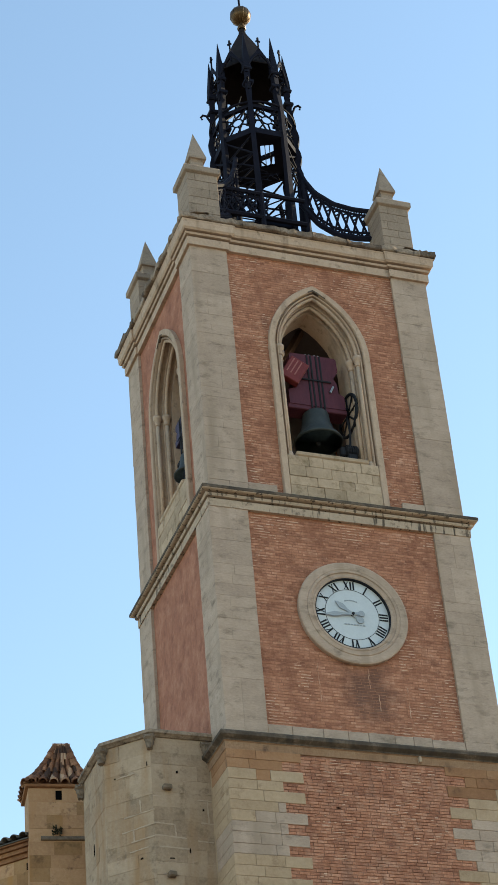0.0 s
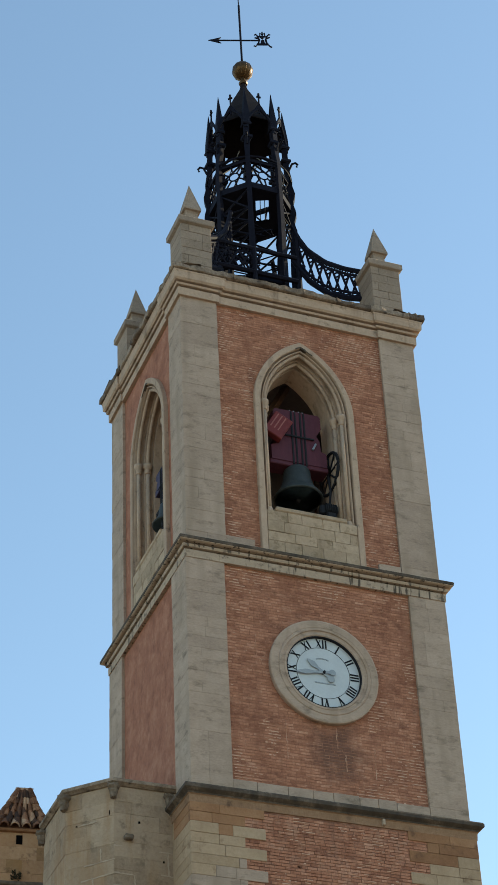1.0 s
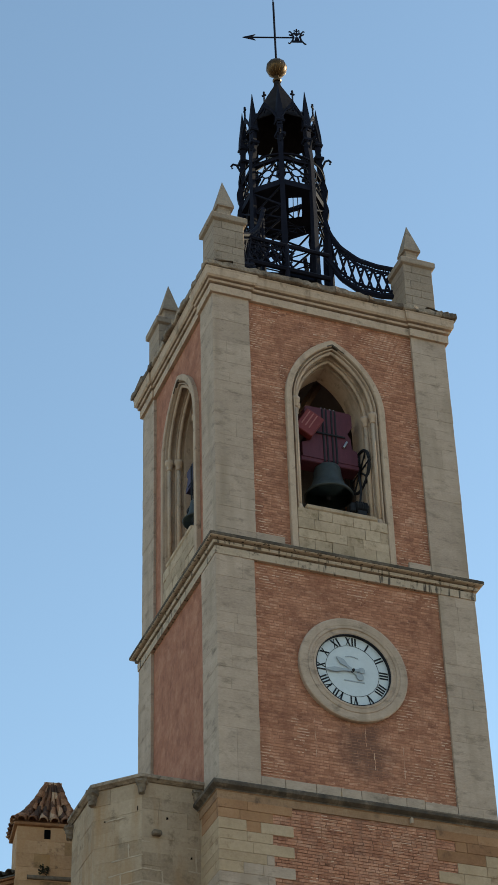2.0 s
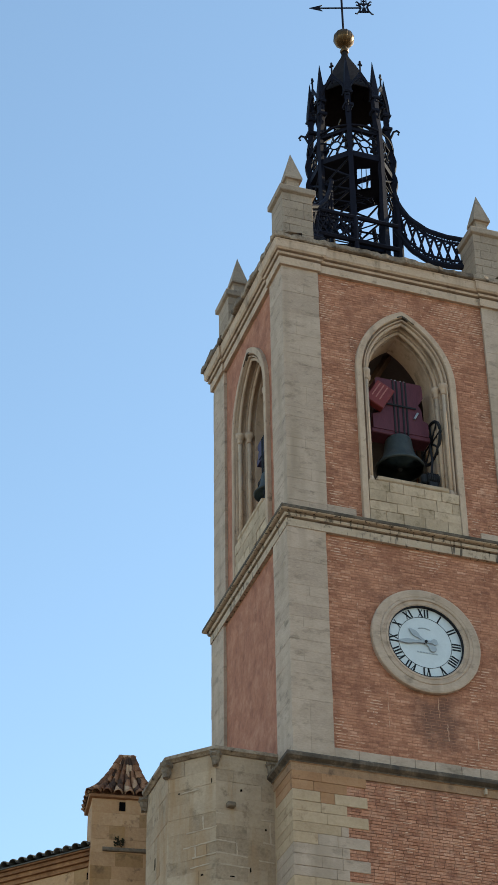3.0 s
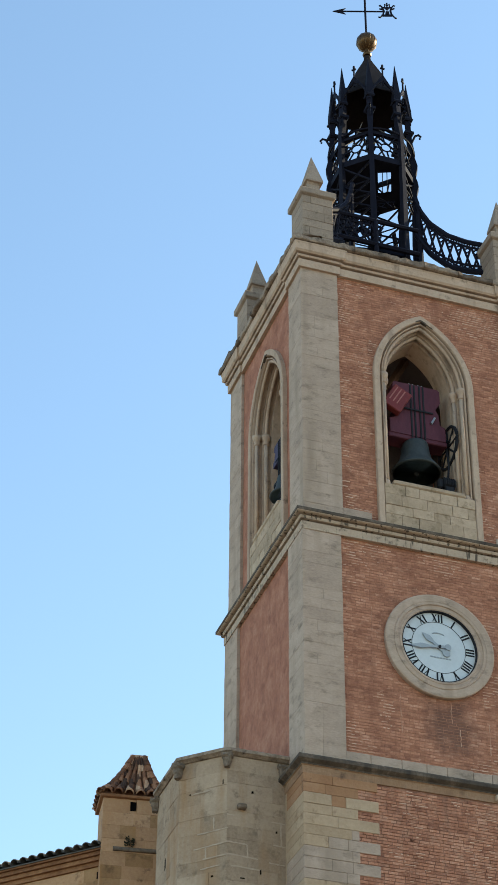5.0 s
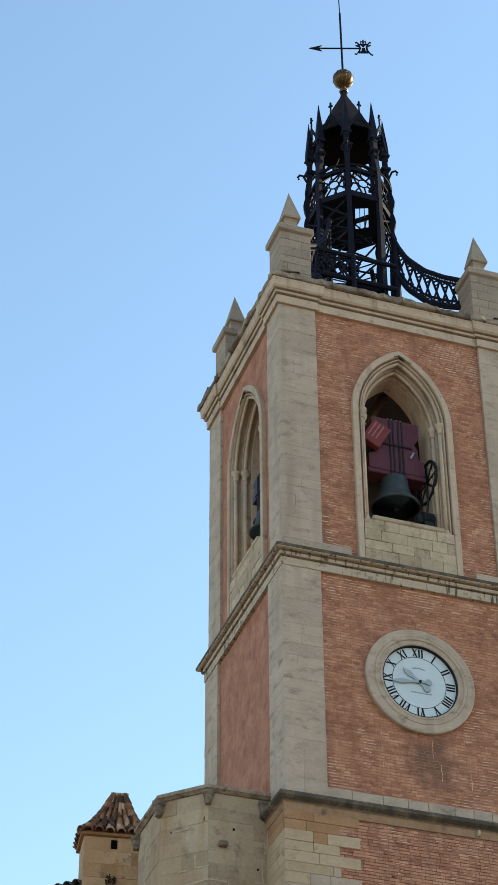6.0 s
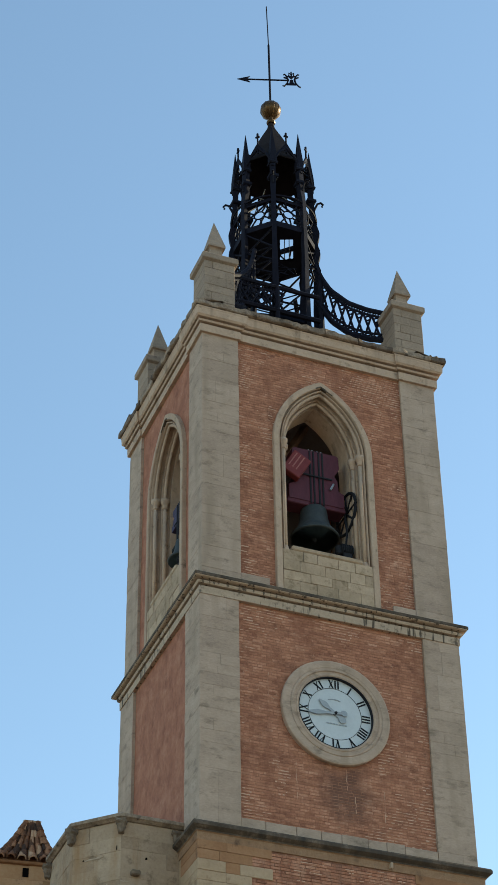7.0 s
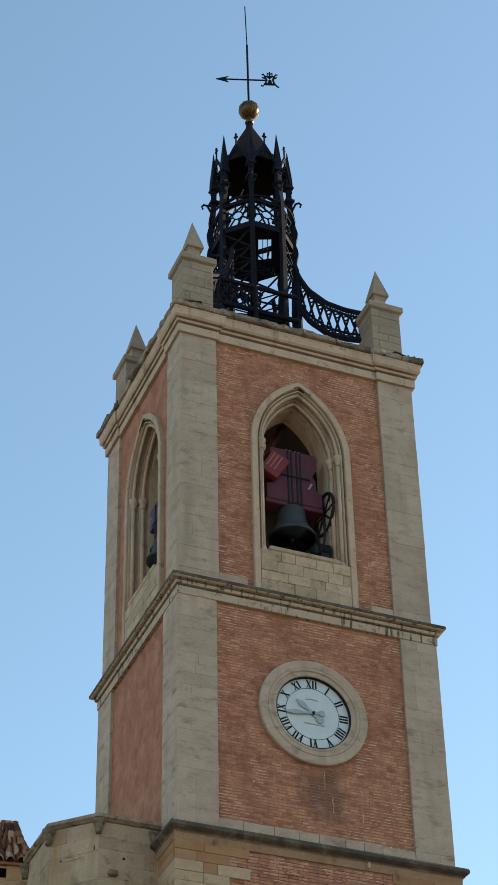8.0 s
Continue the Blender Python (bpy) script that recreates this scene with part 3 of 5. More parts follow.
def disc_turn(profile, sides=64):
    """Turns rows (radius, depth) about the clock's own axis."""
    bm = bmesh.new()
    rings = [[bm.verts.new((CX + r * math.sin(k * math.tau / sides), CY + d, CZ + r * math.cos(k * math.tau / sides))) for k in range(sides)] for r, d in profile]
    for a, b in zip(rings, rings[1:]):
        for k in range(sides):
            bm.faces.new((a[k], a[(k + 1) % sides], b[(k + 1) % sides], b[k]))
    return bm, rings


bm, _ = disc_turn([(1.33, 0.12), (1.345, -0.01), (1.335, -0.035), (1.30, -0.045), (1.16, -0.04), (1.135, -0.03), (1.12, -0.05), (1.07, -0.05), (1.055, -0.02), (1.0, -0.02), (0.985, -0.035), (0.95, -0.035), (0.93, -0.02), (0.925, 0.0), (0.925, 0.13)])
put("stone_ring", bm, STONE, clock, "moulded pale stone ring")
# recess lining, coloured black to draw the shadow line round the dial
bm, _ = disc_turn([(0.926, -0.02), (0.908, -0.02), (0.905, 0.07), (0.926, 0.07)])
put("dial_rim", bm, BLACK, clock, "thin rim, black to give the recessed dial its shadow line")
bm, rings = disc_turn([(0.92, 0.08), (0.92, 0.062)])
bm.faces.new(rings[-1])
dial = put("dial", bm, ENAMEL, clock, "white enamelled dial")


def on_dial(r, a, du=0.0):
    """A point of the dial: radius, clock angle in radians, sideways shift."""
    return (CX + r * math.sin(a) + du * math.cos(a), CZ + r * math.cos(a) - du * math.sin(a))


def strokes(bars, d=0.061, t=0.010):
    bm = bmesh.new()
    for quad in bars:
        lo = [bm.verts.new((x, CY + d, z)) for x, z in quad]
        hi = [bm.verts.new((x, CY + d - t, z)) for x, z in quad]
        bm.faces.new(hi), bm.faces.new(lo)
        for i in range(4):
            j = (i + 1) % 4
            bm.faces.new((lo[i], lo[j], hi[j], hi[i]))
    return bm


NUMERALS = ["XII", "I", "II", "III", "IIII", "V", "VI", "VII", "VIII", "IX", "X", "XI"]
R0, R1 = 0.67, 0.88
for h, text in enumerate(NUMERALS):
    a = radians(30 * h)
    widths = {"I": 0.072, "V": 0.145, "X": 0.145}
    total = sum(widths[c] for c in text)
    u = -total / 2
    bars = []
    for c in text:
        w = widths[c]
        um = u + w / 2

        def bar(ua, ub, thick):
            bars.append([on_dial(R1, a, ua - thick / 2), on_dial(R1, a, ua + thick / 2), on_dial(R0, a, ub + thick / 2), on_dial(R0, a, ub - thick / 2)])
        if c == "I":
            bar(um, um, 0.036)
        elif c == "V":
            bar(um - 0.04, um + 0.004, 0.038), bar(um + 0.045, um - 0.004, 0.016)
        else:
            bar(um - 0.048, um + 0.048, 0.038), bar(um + 0.048, um - 0.048, 0.018)
        u += w
    put("numeral", strokes(bars), BLACK, dial)
put("minute_ring", disc_turn([(0.665, 0.063), (0.665, 0.056), (0.655, 0.056), (0.655, 0.063)])[0], BLACK, dial)
# unreadable maker's marks: an arched bar above the centre and a straight one below
bars = []
for i in range(9):
    a0, a1 = radians(-24 + i * 5.4), radians(-24 + i * 5.4 + 4.0)
    bars.append([on_dial(0.39, a0), on_dial(0.39, a1), on_dial(0.365, a1), on_dial(0.365, a0)])
put("faded_mark", strokes(bars), GREYPAINT, dial, "faded grey arc of small marks")
bars = [[(CX - 0.22 + i * 0.075, CZ - 0.25), (CX - 0.16 + i * 0.075, CZ - 0.25), (CX - 0.16 + i * 0.075, CZ - 0.28), (CX - 0.22 + i * 0.075, CZ - 0.28)] for i in range(7)]
put("faded_mark", strokes(bars), GREYPAINT, dial, "faded grey line of small marks")


def pointer(angle, length, wide, tail, d, label):
    """A flat pointer with a leaf-shaped blade and a round counterweight on its tail."""
    a = radians(angle)
    stations = [(length, 0.006), (length * 0.86, wide * 0.55), (length * 0.66, wide), (length * 0.5, wide * 0.8), (length * 0.36, wide * 0.42), (0.07, wide * 0.5), (-0.05, wide * 0.55), (-tail, wide * 0.5)]
    outline = [on_dial(r, a, w) for r, w in stations] + [on_dial(r, a, -w) for r, w in reversed(stations)]
    bm = bmesh.new()
    back = [bm.verts.new((x, CY + d, z)) for x, z in outline]
    fore = [bm.verts.new((x, CY + d - 0.015, z)) for x, z in outline]
    bm.faces.new(fore), bm.faces.new(back)
    for i in range(len(outline)):
        j = (i + 1) % len(outline)
        bm.faces.new((back[i], back[j], fore[j], fore[i]))
    blade = put("clock_pointer", bm, GREYPAINT, clock, label)
    cx, cz = on_dial(-tail - wide * 0.9, a)
    bm = bmesh.new()
    bmesh.ops.create_cone(bm, cap_ends=True, segments=14, radius1=wide * 1.35, radius2=wide * 1.2, depth=0.02, matrix=pose(cx, CY + d - 0.008, cz, 90))
    put("counterweight", bm, GREYPAINT, blade)


pointer(264, 0.70, 0.062, 0.16, 0.02, "long grey minute pointer")
pointer(308, 0.50, 0.075, 0.15, 0.045, "short grey hour pointer")
bm = bmesh.new()
bmesh.ops.create_cone(bm, cap_ends=True, segments=16, radius1=0.045, radius2=0.03, depth=0.09, matrix=pose(CX, CY + 0.02, CZ, 90))
put("hub", bm, BLACK, clock)


# ---- bells ----
def head_block(low=0.0):
    """A wooden block, waisted at the bottom, with its upper corners stepped in."""
    bm = bmesh.new()
    outline = [(-0.74, 0.96), (0.74, 0.96), (0.74, 1.38), (0.60, 1.44), (0.58, 1.74), (0.50, 1.90), (0.64, 2.14), (0.63, 2.50), (0.58, 2.55), (-0.58, 2.55), (-0.63, 2.50), (-0.64, 2.14), (-0.50, 1.90), (-0.58, 1.74), (-0.60, 1.44), (-0.74, 1.38)]
    outline = [(x, 2.55 - (2.55 - z) * (1 - low)) for x, z in outline]
    a = [bm.verts.new((x, -0.24, z)) for x, z in outline]
    b = [bm.verts.new((x, 0.24, z)) for x, z in outline]
    bm.faces.new(a), bm.faces.new(list(reversed(b)))
    for i in range(len(a)):
        j = (i + 1) % len(a)
        bm.faces.new((a[i], b[i], b[j], a[j]))
    return bm


def bell(at, turn, span, label, size=1.0, wood=None):
    b = new("church_bell")
    b.matrix_world = pose(at[0], at[1], at[2], 0, 0, turn) @ Matrix.Diagonal((size, size, size, 1))
    tagged(b, label, "bell", "bells in the belfry")
    smooth(part("bell_body", lathe([(0.61, 0.0), (0.62, 0.03), (0.57, 0.11), (0.46, 0.25), (0.395, 0.42), (0.355, 0.60), (0.34, 0.78), (0.32, 0.86), (0.25, 0.90), (0.12, 0.92),
                                    (0.08, 0.86), (0.22, 0.80), (0.30, 0.70), (0.35, 0.42), (0.43, 0.2), (0.53, 0.05), (0.57, 0.0)], (0, 0, 0), 32), BRONZE, b, "dull grey-green bronze bell"))
    part("clapper", lathe([(0.02, 0.8), (0.025, 0.2), (0.07, 0.1), (0.08, 0.03), (0.04, -0.06), (0.02, -0.08)], (0, 0, 0), 10), BLACK, b)
    yoke = part("headstock", head_block(0.45 if wood else 0.0), wood or YOKE, b, "painted wooden headstock")
    for x in (-0.16, -0.06, 0.08, 0.18):
        part("strap", soft_box(x - 0.022, -0.262, 0.9, x + 0.022, -0.235, 2.53, 0.005), BLACK, yoke)
    part("strap", soft_box(-0.4, -0.285, 1.72, 0.42, -0.262, 1.77, 0.005), BLACK, yoke)
    for x in (-0.16, -0.06, 0.08, 0.18):
        part("bolt", tube([(x, -0.18, 2.5), (x, -0.18, 2.61)], 0.02), STEEL, yoke)
    part("base_beam", soft_box(-0.78, -0.22, 0.84, 0.78, 0.22, 0.98, 0.02), BLACK if wood else YOKE, yoke)
    part("rod", tube([(0.36, -0.27, 1.42), (0.46, -0.27, 1.62)], 0.03), STEEL, yoke, "bright steel lever")
    if wood is None:
        # slanting red wing with pale slots
        bm = soft_box(-0.26, -0.1, -0.36, 0.26, 0.1, 0.36, 0.02)
        bm.transform(pose(-0.60, -0.36, 1.86, 0, 30, 0))
        wing = part("counterweight", bm, YOKESIDE, yoke, "bright red slanted counterweight block")
        for k in (-1, 0, 1):
            bm = soft_box(-0.016, -0.108, -0.26, 0.016, -0.098, 0.22, 0.003)
            bm.transform(pose(-0.60, -0.36, 1.86, 0, 30, 0) @ pose(k * 0.11 - 0.05, 0, 0.08))
            part("slot", bm, YOKESLOT, wing)
    wheel = part("wheel", tube([(0.90, 0.55 * math.cos(k * math.tau / 32), 0.98 + 0.55 * math.sin(k * math.tau / 32)) for k in range(32)], 0.045, 6, True), BLACK, b, "black iron swing wheel")
    for k in range(4):
        a = k * math.tau / 8
        part("spoke", tube([(0.90, 0.55 * math.cos(a), 0.98 + 0.55 * math.sin(a)), (0.90, -0.55 * math.cos(a), 0.98 - 0.55 * math.sin(a))], 0.028), BLACK, wheel)
    part("axle", tube([(span[0], 0, 1.15), (span[1], 0, 1.15)], 0.06, 8), BLACK, b)
    motor = part("motor", tube([(0.52, -0.34, -0.40), (0.84, -0.34, -0.40)], 0.14, 12), BLACK, b, "black ringing motor")
    for x in (0.56, 0.62, 0.68, 0.74, 0.80):
        part("cooling_fin", tube([(x - 0.012, -0.34, -0.40), (x + 0.012, -0.34, -0.40)], 0.17, 12), BLACK, motor)
    part("motor_foot", soft_box(0.56, -0.46, -0.72, 0.80, -0.22, -0.52, 0.02), BLACK, motor)
    part("gear_case", soft_box(0.40, -0.42, -0.56, 0.54, -0.26, -0.30, 0.03), BLACK, motor)
    part("motor_bracket", tube([(0.68, -0.3, -0.4), (0.80, -0.2, 0.3), (0.82, -0.05, 0.98)], 0.03), BLACK, b)


bell((3.23, 0.72, 31.04), 0, (-0.93, 0.93), "bronze bell hanging from a dark red headstock in the belfry")
bell((0.53, LC, 30.95), -90, (-1.2, 1.2), "smaller bronze bell hanging in the side opening of the belfry", 0.70, YOKEBLUE)

# old timbers crossing the dark bell chamber
TIMBER = material("smoke_brown_timber", [(0.3, (0.060, 0.030, 0.018)), (0.5, (0.110, 0.058, 0.034)), (0.7, (0.170, 0.095, 0.058))], scale=2, fine=16, stretch=(1, 1, 0.4), bump=0.6)
for p, q, r in (((2.25, 1.75, 32.9), (3.55, 1.75, 35.38), 0.11), ((4.3, 2.6, 33.0), (3.3, 2.6, 35.38), 0.10)):
    put("timber_brace", tube([p, q], r, 4), TIMBER, tower, "dark brown timber brace in the bell chamber")
put("timber_beam", soft_box(1.06, 1.62, 32.75, W - 1.06, 1.88, 33.0, 0.02), TIMBER, tower, "dark brown timber beam in the bell chamber")

# ---- the iron lantern on the roof ----
LX, LY = W / 2, D / 2
ZR = 37.2
lantern = thing("iron_lantern", (LX, LY, ZR), "black wrought-iron octagonal bell lantern standing on the tower roof", "lantern")
RL = 1.17
ANG = [radians(22.5 + 45 * k) for k in range(8)]


def lan(r, a, z):
    return (LX + r * math.cos(a), LY + r * math.sin(a), z)


def blend(p, q, s):
    return tuple(p[i] + (q[i] - p[i]) * s for i in range(3))


for turn, a in enumerate(ANG):
    bm = bmesh.new()
    slim = 0.72 if turn in (4, 5, 6) else 1.0       # the posts towards the square are slimmer and straight
    # bowed upright, swelling at the gallery
    rows = [(RL, ZR, 0.12), (RL, 40.2, 0.115), (RL + 0.02, 41.3, 0.10)]
    for i in range(13):
        z = 41.6 + i * 0.16
        rows.append((RL + 0.02 - (0.035 if slim == 1 else 0.004) * math.cos((z - 41.9) / 0.75 * math.tau), z, 0.092))
    rows += [(RL - 0.05, 44.0, 0.08), (RL - 0.08, 44.9, 0.08)]
    rings = []
    for r, z, h in rows:
        h *= slim if z < 44 else 1
        rings.append([bm.verts.new(lan(r + dr * h, a + da * h / r, z)) for dr, da in ((-1, -1), (1, -1), (1, 1), (-1, 1))])
    for p, q in zip(rings, rings[1:]):
        for i in range(4):
            j = (i + 1) % 4
            bm.faces.new((p[i], p[j], q[j], q[i]))
    bm.faces.new(rings[0]), bm.faces.new(rings[-1])
    post = put("post", bm, IRON, lantern)
    c = lan(RL - 0.08, a, 0)
    sq = [(c[0] - 0.085, c[1] - 0.085), (c[0] + 0.085, c[1] - 0.085), (c[0] + 0.085, c[1] + 0.085), (c[0] - 0.085, c[1] + 0.085)]
    put("spike", swept(sq, [(0.03, 44.85), (0.05, 44.9), (0.02, 44.98), (0.012, 45.25), (-0.07, 46.3), (-0.08, 46.42)]), IRON, post)
    put("collar", swept(sq, [(0.01, 44.3), (0.05, 44.33), (0.05, 44.42), (0.01, 44.45)]), IRON, post)
    hook = [lan(RL + 0.02, a, 44.05), lan(RL + 0.12, a, 44.3), lan(RL + 0.22, a, 44.34), lan(RL + 0.28, a, 44.26), lan(RL + 0.25, a, 44.18)]
    put("hook", tube(hook, 0.035), IRON, post)
    for z in (45.25, 45.55):
        put("crocket", tube([lan(RL - 0.08, a, z), lan(RL - 0.22, a, z + 0.05), lan(RL - 0.25, a, z + 0.16)], 0.03), IRON, post)


def ring_band(r, z0, z1, thick, name, label=""):
    out = [lan(r, a, 0)[:2] for a in ANG]
    bm = bmesh.new()
    rings = [[bm.verts.new((p.x, p.y, z)) for p in spread_poly(out, o)] for o, z in ((0, z0), (0, z1), (-thick, z1), (-thick, z0))]
    for i in range(4):
        p, q = rings[i], rings[(i + 1) % 4]
        for k in range(8):
            bm.faces.new((p[k], p[(k + 1) % 8], q[(k + 1) % 8], q[k]))
    return put(name, bm, IRON, lantern, label)


for r, z0, z1 in ((RL + 0.05, 42.34, 42.54), (RL + 0.03, 43.36, 43.48), (RL + 0.03, 38.96, 39.14), (RL + 0.03, 37.72, 37.88)):
    ring_band(r, z0, z1, 0.1, "ring_beam")

# gallery deck with a hatch
out = [lan(RL, a, 0)[:2] for a in ANG]
bm = bmesh.new()
hatch = [(LX - 0.06, LY - 0.57), (LX + 0.28, LY - 0.71), (LX + 0.62, LY + 0.10), (LX + 0.28, LY + 0.26)]
for z in (42.40, 42.46):
    ov = [bm.verts.new((x, y, z)) for x, y in out]
    hv = [bm.verts.new((x, y, z)) for x, y in hatch]
    # outline corners run anticlockwise from 22.5 degrees
    for f in ((ov[0], ov[1], hv[2]), (ov[1], ov[2], hv[3], hv[2]), (ov[2], ov[3], hv[3]), (ov[3], ov[4], hv[3]), (ov[4], hv[0], hv[3]), (ov[4], ov[5], hv[0]),
              (ov[5], ov[6], hv[1], hv[0]), (ov[6], ov[7], hv[1]), (ov[7], ov[0], hv[2], hv[1])):
        bm.faces.new(f)
deck = put("gallery_deck", bm, IRON, lantern, "black iron gallery floor with an open hatch")
for s in (0.35, 0.7):
    put("hatch_bar", tube([blend((*hatch[0], 42.43), (*hatch[1], 42.43), s), blend((*hatch[3], 42.43), (*hatch[2], 42.43), s)], 0.012), IRON, deck)

# gallery balustrade: a rosette in every side
for k in range(8):
    a0, a1 = ANG[k], ANG[(k + 1) % 8]
    p0, p1 = Vector(lan(RL, a0, 0)), Vector(lan(RL, a1, 0))
    ux = (p1 - p0).normalized()
    mid = (p0 + p1) / 2

    def face(u, z):
        return mid + ux * u + Vector((0, 0, z))
    bm = bmesh.new()
    tube_into(bm, [face(0.15 * math.cos(j * math.tau / 12), 42.93 + 0.14 * math.sin(j * math.tau / 12)) for j in range(12)], 0.022, 5, True)
    rosette = put("rosette_panel", bm, IRON, lantern, "pierced iron rosette panel")
    for j in range(8):
        c = j * math.tau / 8 + 0.2
        e = 1.0 / max(abs(math.cos(c)) / 0.42, abs(math.sin(c)) / 0.43)
        put("petal_bar", tube([face(0.15 * math.cos(c), 42.93 + 0.14 * math.sin(c)), face(e * math.cos(c), 42.93 + e * math.sin(c))], 0.026, 5), IRON, rosette)
    # lattice below the gallery, except on the stair side
    if k != 5:
        bm = bmesh.new()
        zs = [39.6, 40.1, 40.6, 41.1, 41.6, 42.3] if k not in (6, 7) else [41.1, 41.7, 42.3]
        for za, zb in zip(zs, zs[1:]):
            tube_into(bm, [face(-0.40, za), face(0.40, zb)], 0.032, 5)
            tube_into(bm, [face(0.40, za), face(-0.40, zb)], 0.032, 5)
            tube_into(bm, [face(-0.42, za), face(0.42, za)], 0.022, 5)
        for side in ((-1, 1) if k not in (6, 7) else ()):
            pts = [face(side * (0.40 - 0.34 * math.sin(j / 8 * math.pi / 2)), 39.2 + 1.2 * (1 - math.cos(j / 8 * math.pi / 2))) for j in range(9)]
            tube_into(bm, pts, 0.025, 5)
        put("lattice_panel", bm, IRON, lantern, "black iron lattice bracing")
    put("sill_bar", tube([face(-0.42, 39.08), face(0.42, 39.08)], 0.05, 5), IRON, lantern)
    # low parapet rail of crossed bars
    bm = bmesh.new()
    for j in range(3):
        u0, u1 = -0.42 + 0.28 * j, -0.14 + 0.28 * j
        tube_into(bm, [face(u0, 37.85), face(u1, 38.95)], 0.022, 5)
        tube_into(bm, [face(u1, 37.85), face(u0, 38.95)], 0.022, 5)
        tube_into(bm, [face((u0 + u1) / 2 + 0.1 * math.cos(i * math.tau / 10), 38.4 + 0.1 * math.sin(i * math.tau / 10)) for i in range(10)], 0.02, 5, True)
    put("railing_panel", bm, IRON, lantern, "black iron crossed railing")
    # gable with a cross finial and pointed arch under the roof
    bm = bmesh.new()
    curve = [(-0.43, 44.75), (-0.38, 45.05), (-0.24, 45.35), (0, 45.6), (0.24, 45.35), (0.38, 45.05), (0.43, 44.75)]
    tube_into(bm, [face(u, z) for u, z in curve], 0.04, 6)
    # pierced plate between arch and gable
    off = Vector((0, 0, 0)) + (mid - Vector((LX, LY, 0))).normalized() * 0.02
    for (ua, za), (ub, zb) in zip(curve, curve[1:]):
        ta, tb = 45.78 - abs(ua) * 1.6, 45.78 - abs(ub) * 1.6
        quad = [face(ua, za), face(ub, zb), face(ub, max(tb, zb + 0.05)), face(ua, max(ta, za + 0.05))]
        a4, b4 = [bm.verts.new(q + off) for q in quad], [bm.verts.new(q - off) for q in quad]
        bm.faces.new(a4), bm.faces.new(list(reversed(b4)))
        for i in range(4):
            bm.faces.new((a4[i], b4[i], b4[(i + 1) % 4], a4[(i + 1) % 4]))
    tube_into(bm, [face(-0.43, 45.05), face(0, 45.82), face(0.43, 45.05)], 0.03, 6)
    tube_into(bm, [face(0, 45.62), face(0, 45.42)], 0.03, 5)
    tube_into(bm, [face(0, 45.75), face(0, 46.2)], 0.026, 6)
    tube_into(bm, [face(-0.065, 46.1), face(0.065, 46.1)], 0.032, 6)
    tube_into(bm, [face(0, 46.14), face(0, 46.24)], 0.034, 6)
    put("gable_finial", bm, IRON, lantern, "pointed iron gable with cross finial")
    # inner brace
    q = Vector((LX, LY, 0))
    bm = tube([lan(RL - 0.1, a0, 43.3), blend(lan(RL - 0.1, a0, 43.3), (LX, LY, 44.6), 0.8)], 0.03, 5)
    put("brace", bm, IRON, lantern)

put("roof", swept([lan(1.0, a, 0)[:2] for a in ANG], [(0.0, 45.40), (0.0, 45.44), (-0.07, 45.66), (-0.27, 46.2), (-0.52, 46.8), (-0.74, 47.3), (-0.82, 47.5), (-0.84, 47.66), (-0.90, 47.76)], cap=False), ROOFIRON, lantern,
    "black octagonal iron cone roof")
# round hoop outside the gallery posts
put("gallery_hoop", tube([lan(RL + 0.05, k * math.tau / 40, 43.5) for k in range(40)], 0.032, 6, True), IRON, lantern, "round black iron hoop")
# spiral stair core under the hatch
bm = bmesh.new()
tube_into(bm, [(LX, LY, ZR), (LX, LY, 42.4)], 0.08, 8)
stair = put("stair_newel", bm, IRON, lantern)
for k in range(24):
    a = radians(200 + k * 24)
    z = 37.4 + k * 0.205
    c0 = lan(0.07, a, z)
    bm = bmesh.new()
    lo = [bm.verts.new(v) for v in (c0, lan(0.62, a - 0.22, z), lan(0.62, a + 0.22, z))]
    hi = [bm.verts.new((v.co.x, v.co.y, v.co.z + 0.03)) for v in lo]
    bm.faces.new(lo), bm.faces.new(hi)
    for i in range(3):
        bm.faces.new((lo[i], lo[(i + 1) % 3], hi[(i + 1) % 3], hi[i]))
    put("stair_tread", bm, IRON, stair)

# swept buttress railings to the four corners
TOPC = [(1.2, 41.55), (1.35, 41.05), (1.6, 40.5), (2.08, 39.9), (2.6, 39.5), (3.22, 39.15)]
BOTC = [(1.2, 40.2), (1.35, 39.85), (1.6, 39.35), (2.08, 38.78), (2.6, 38.45), (3.22, 38.2)]


def along(curve, r):
    for (ra, za), (rb, zb) in zip(curve, curve[1:]):
        if r <= rb:
            return za + (zb - za) * (r - ra) / (rb - ra)
    return curve[-1][1]


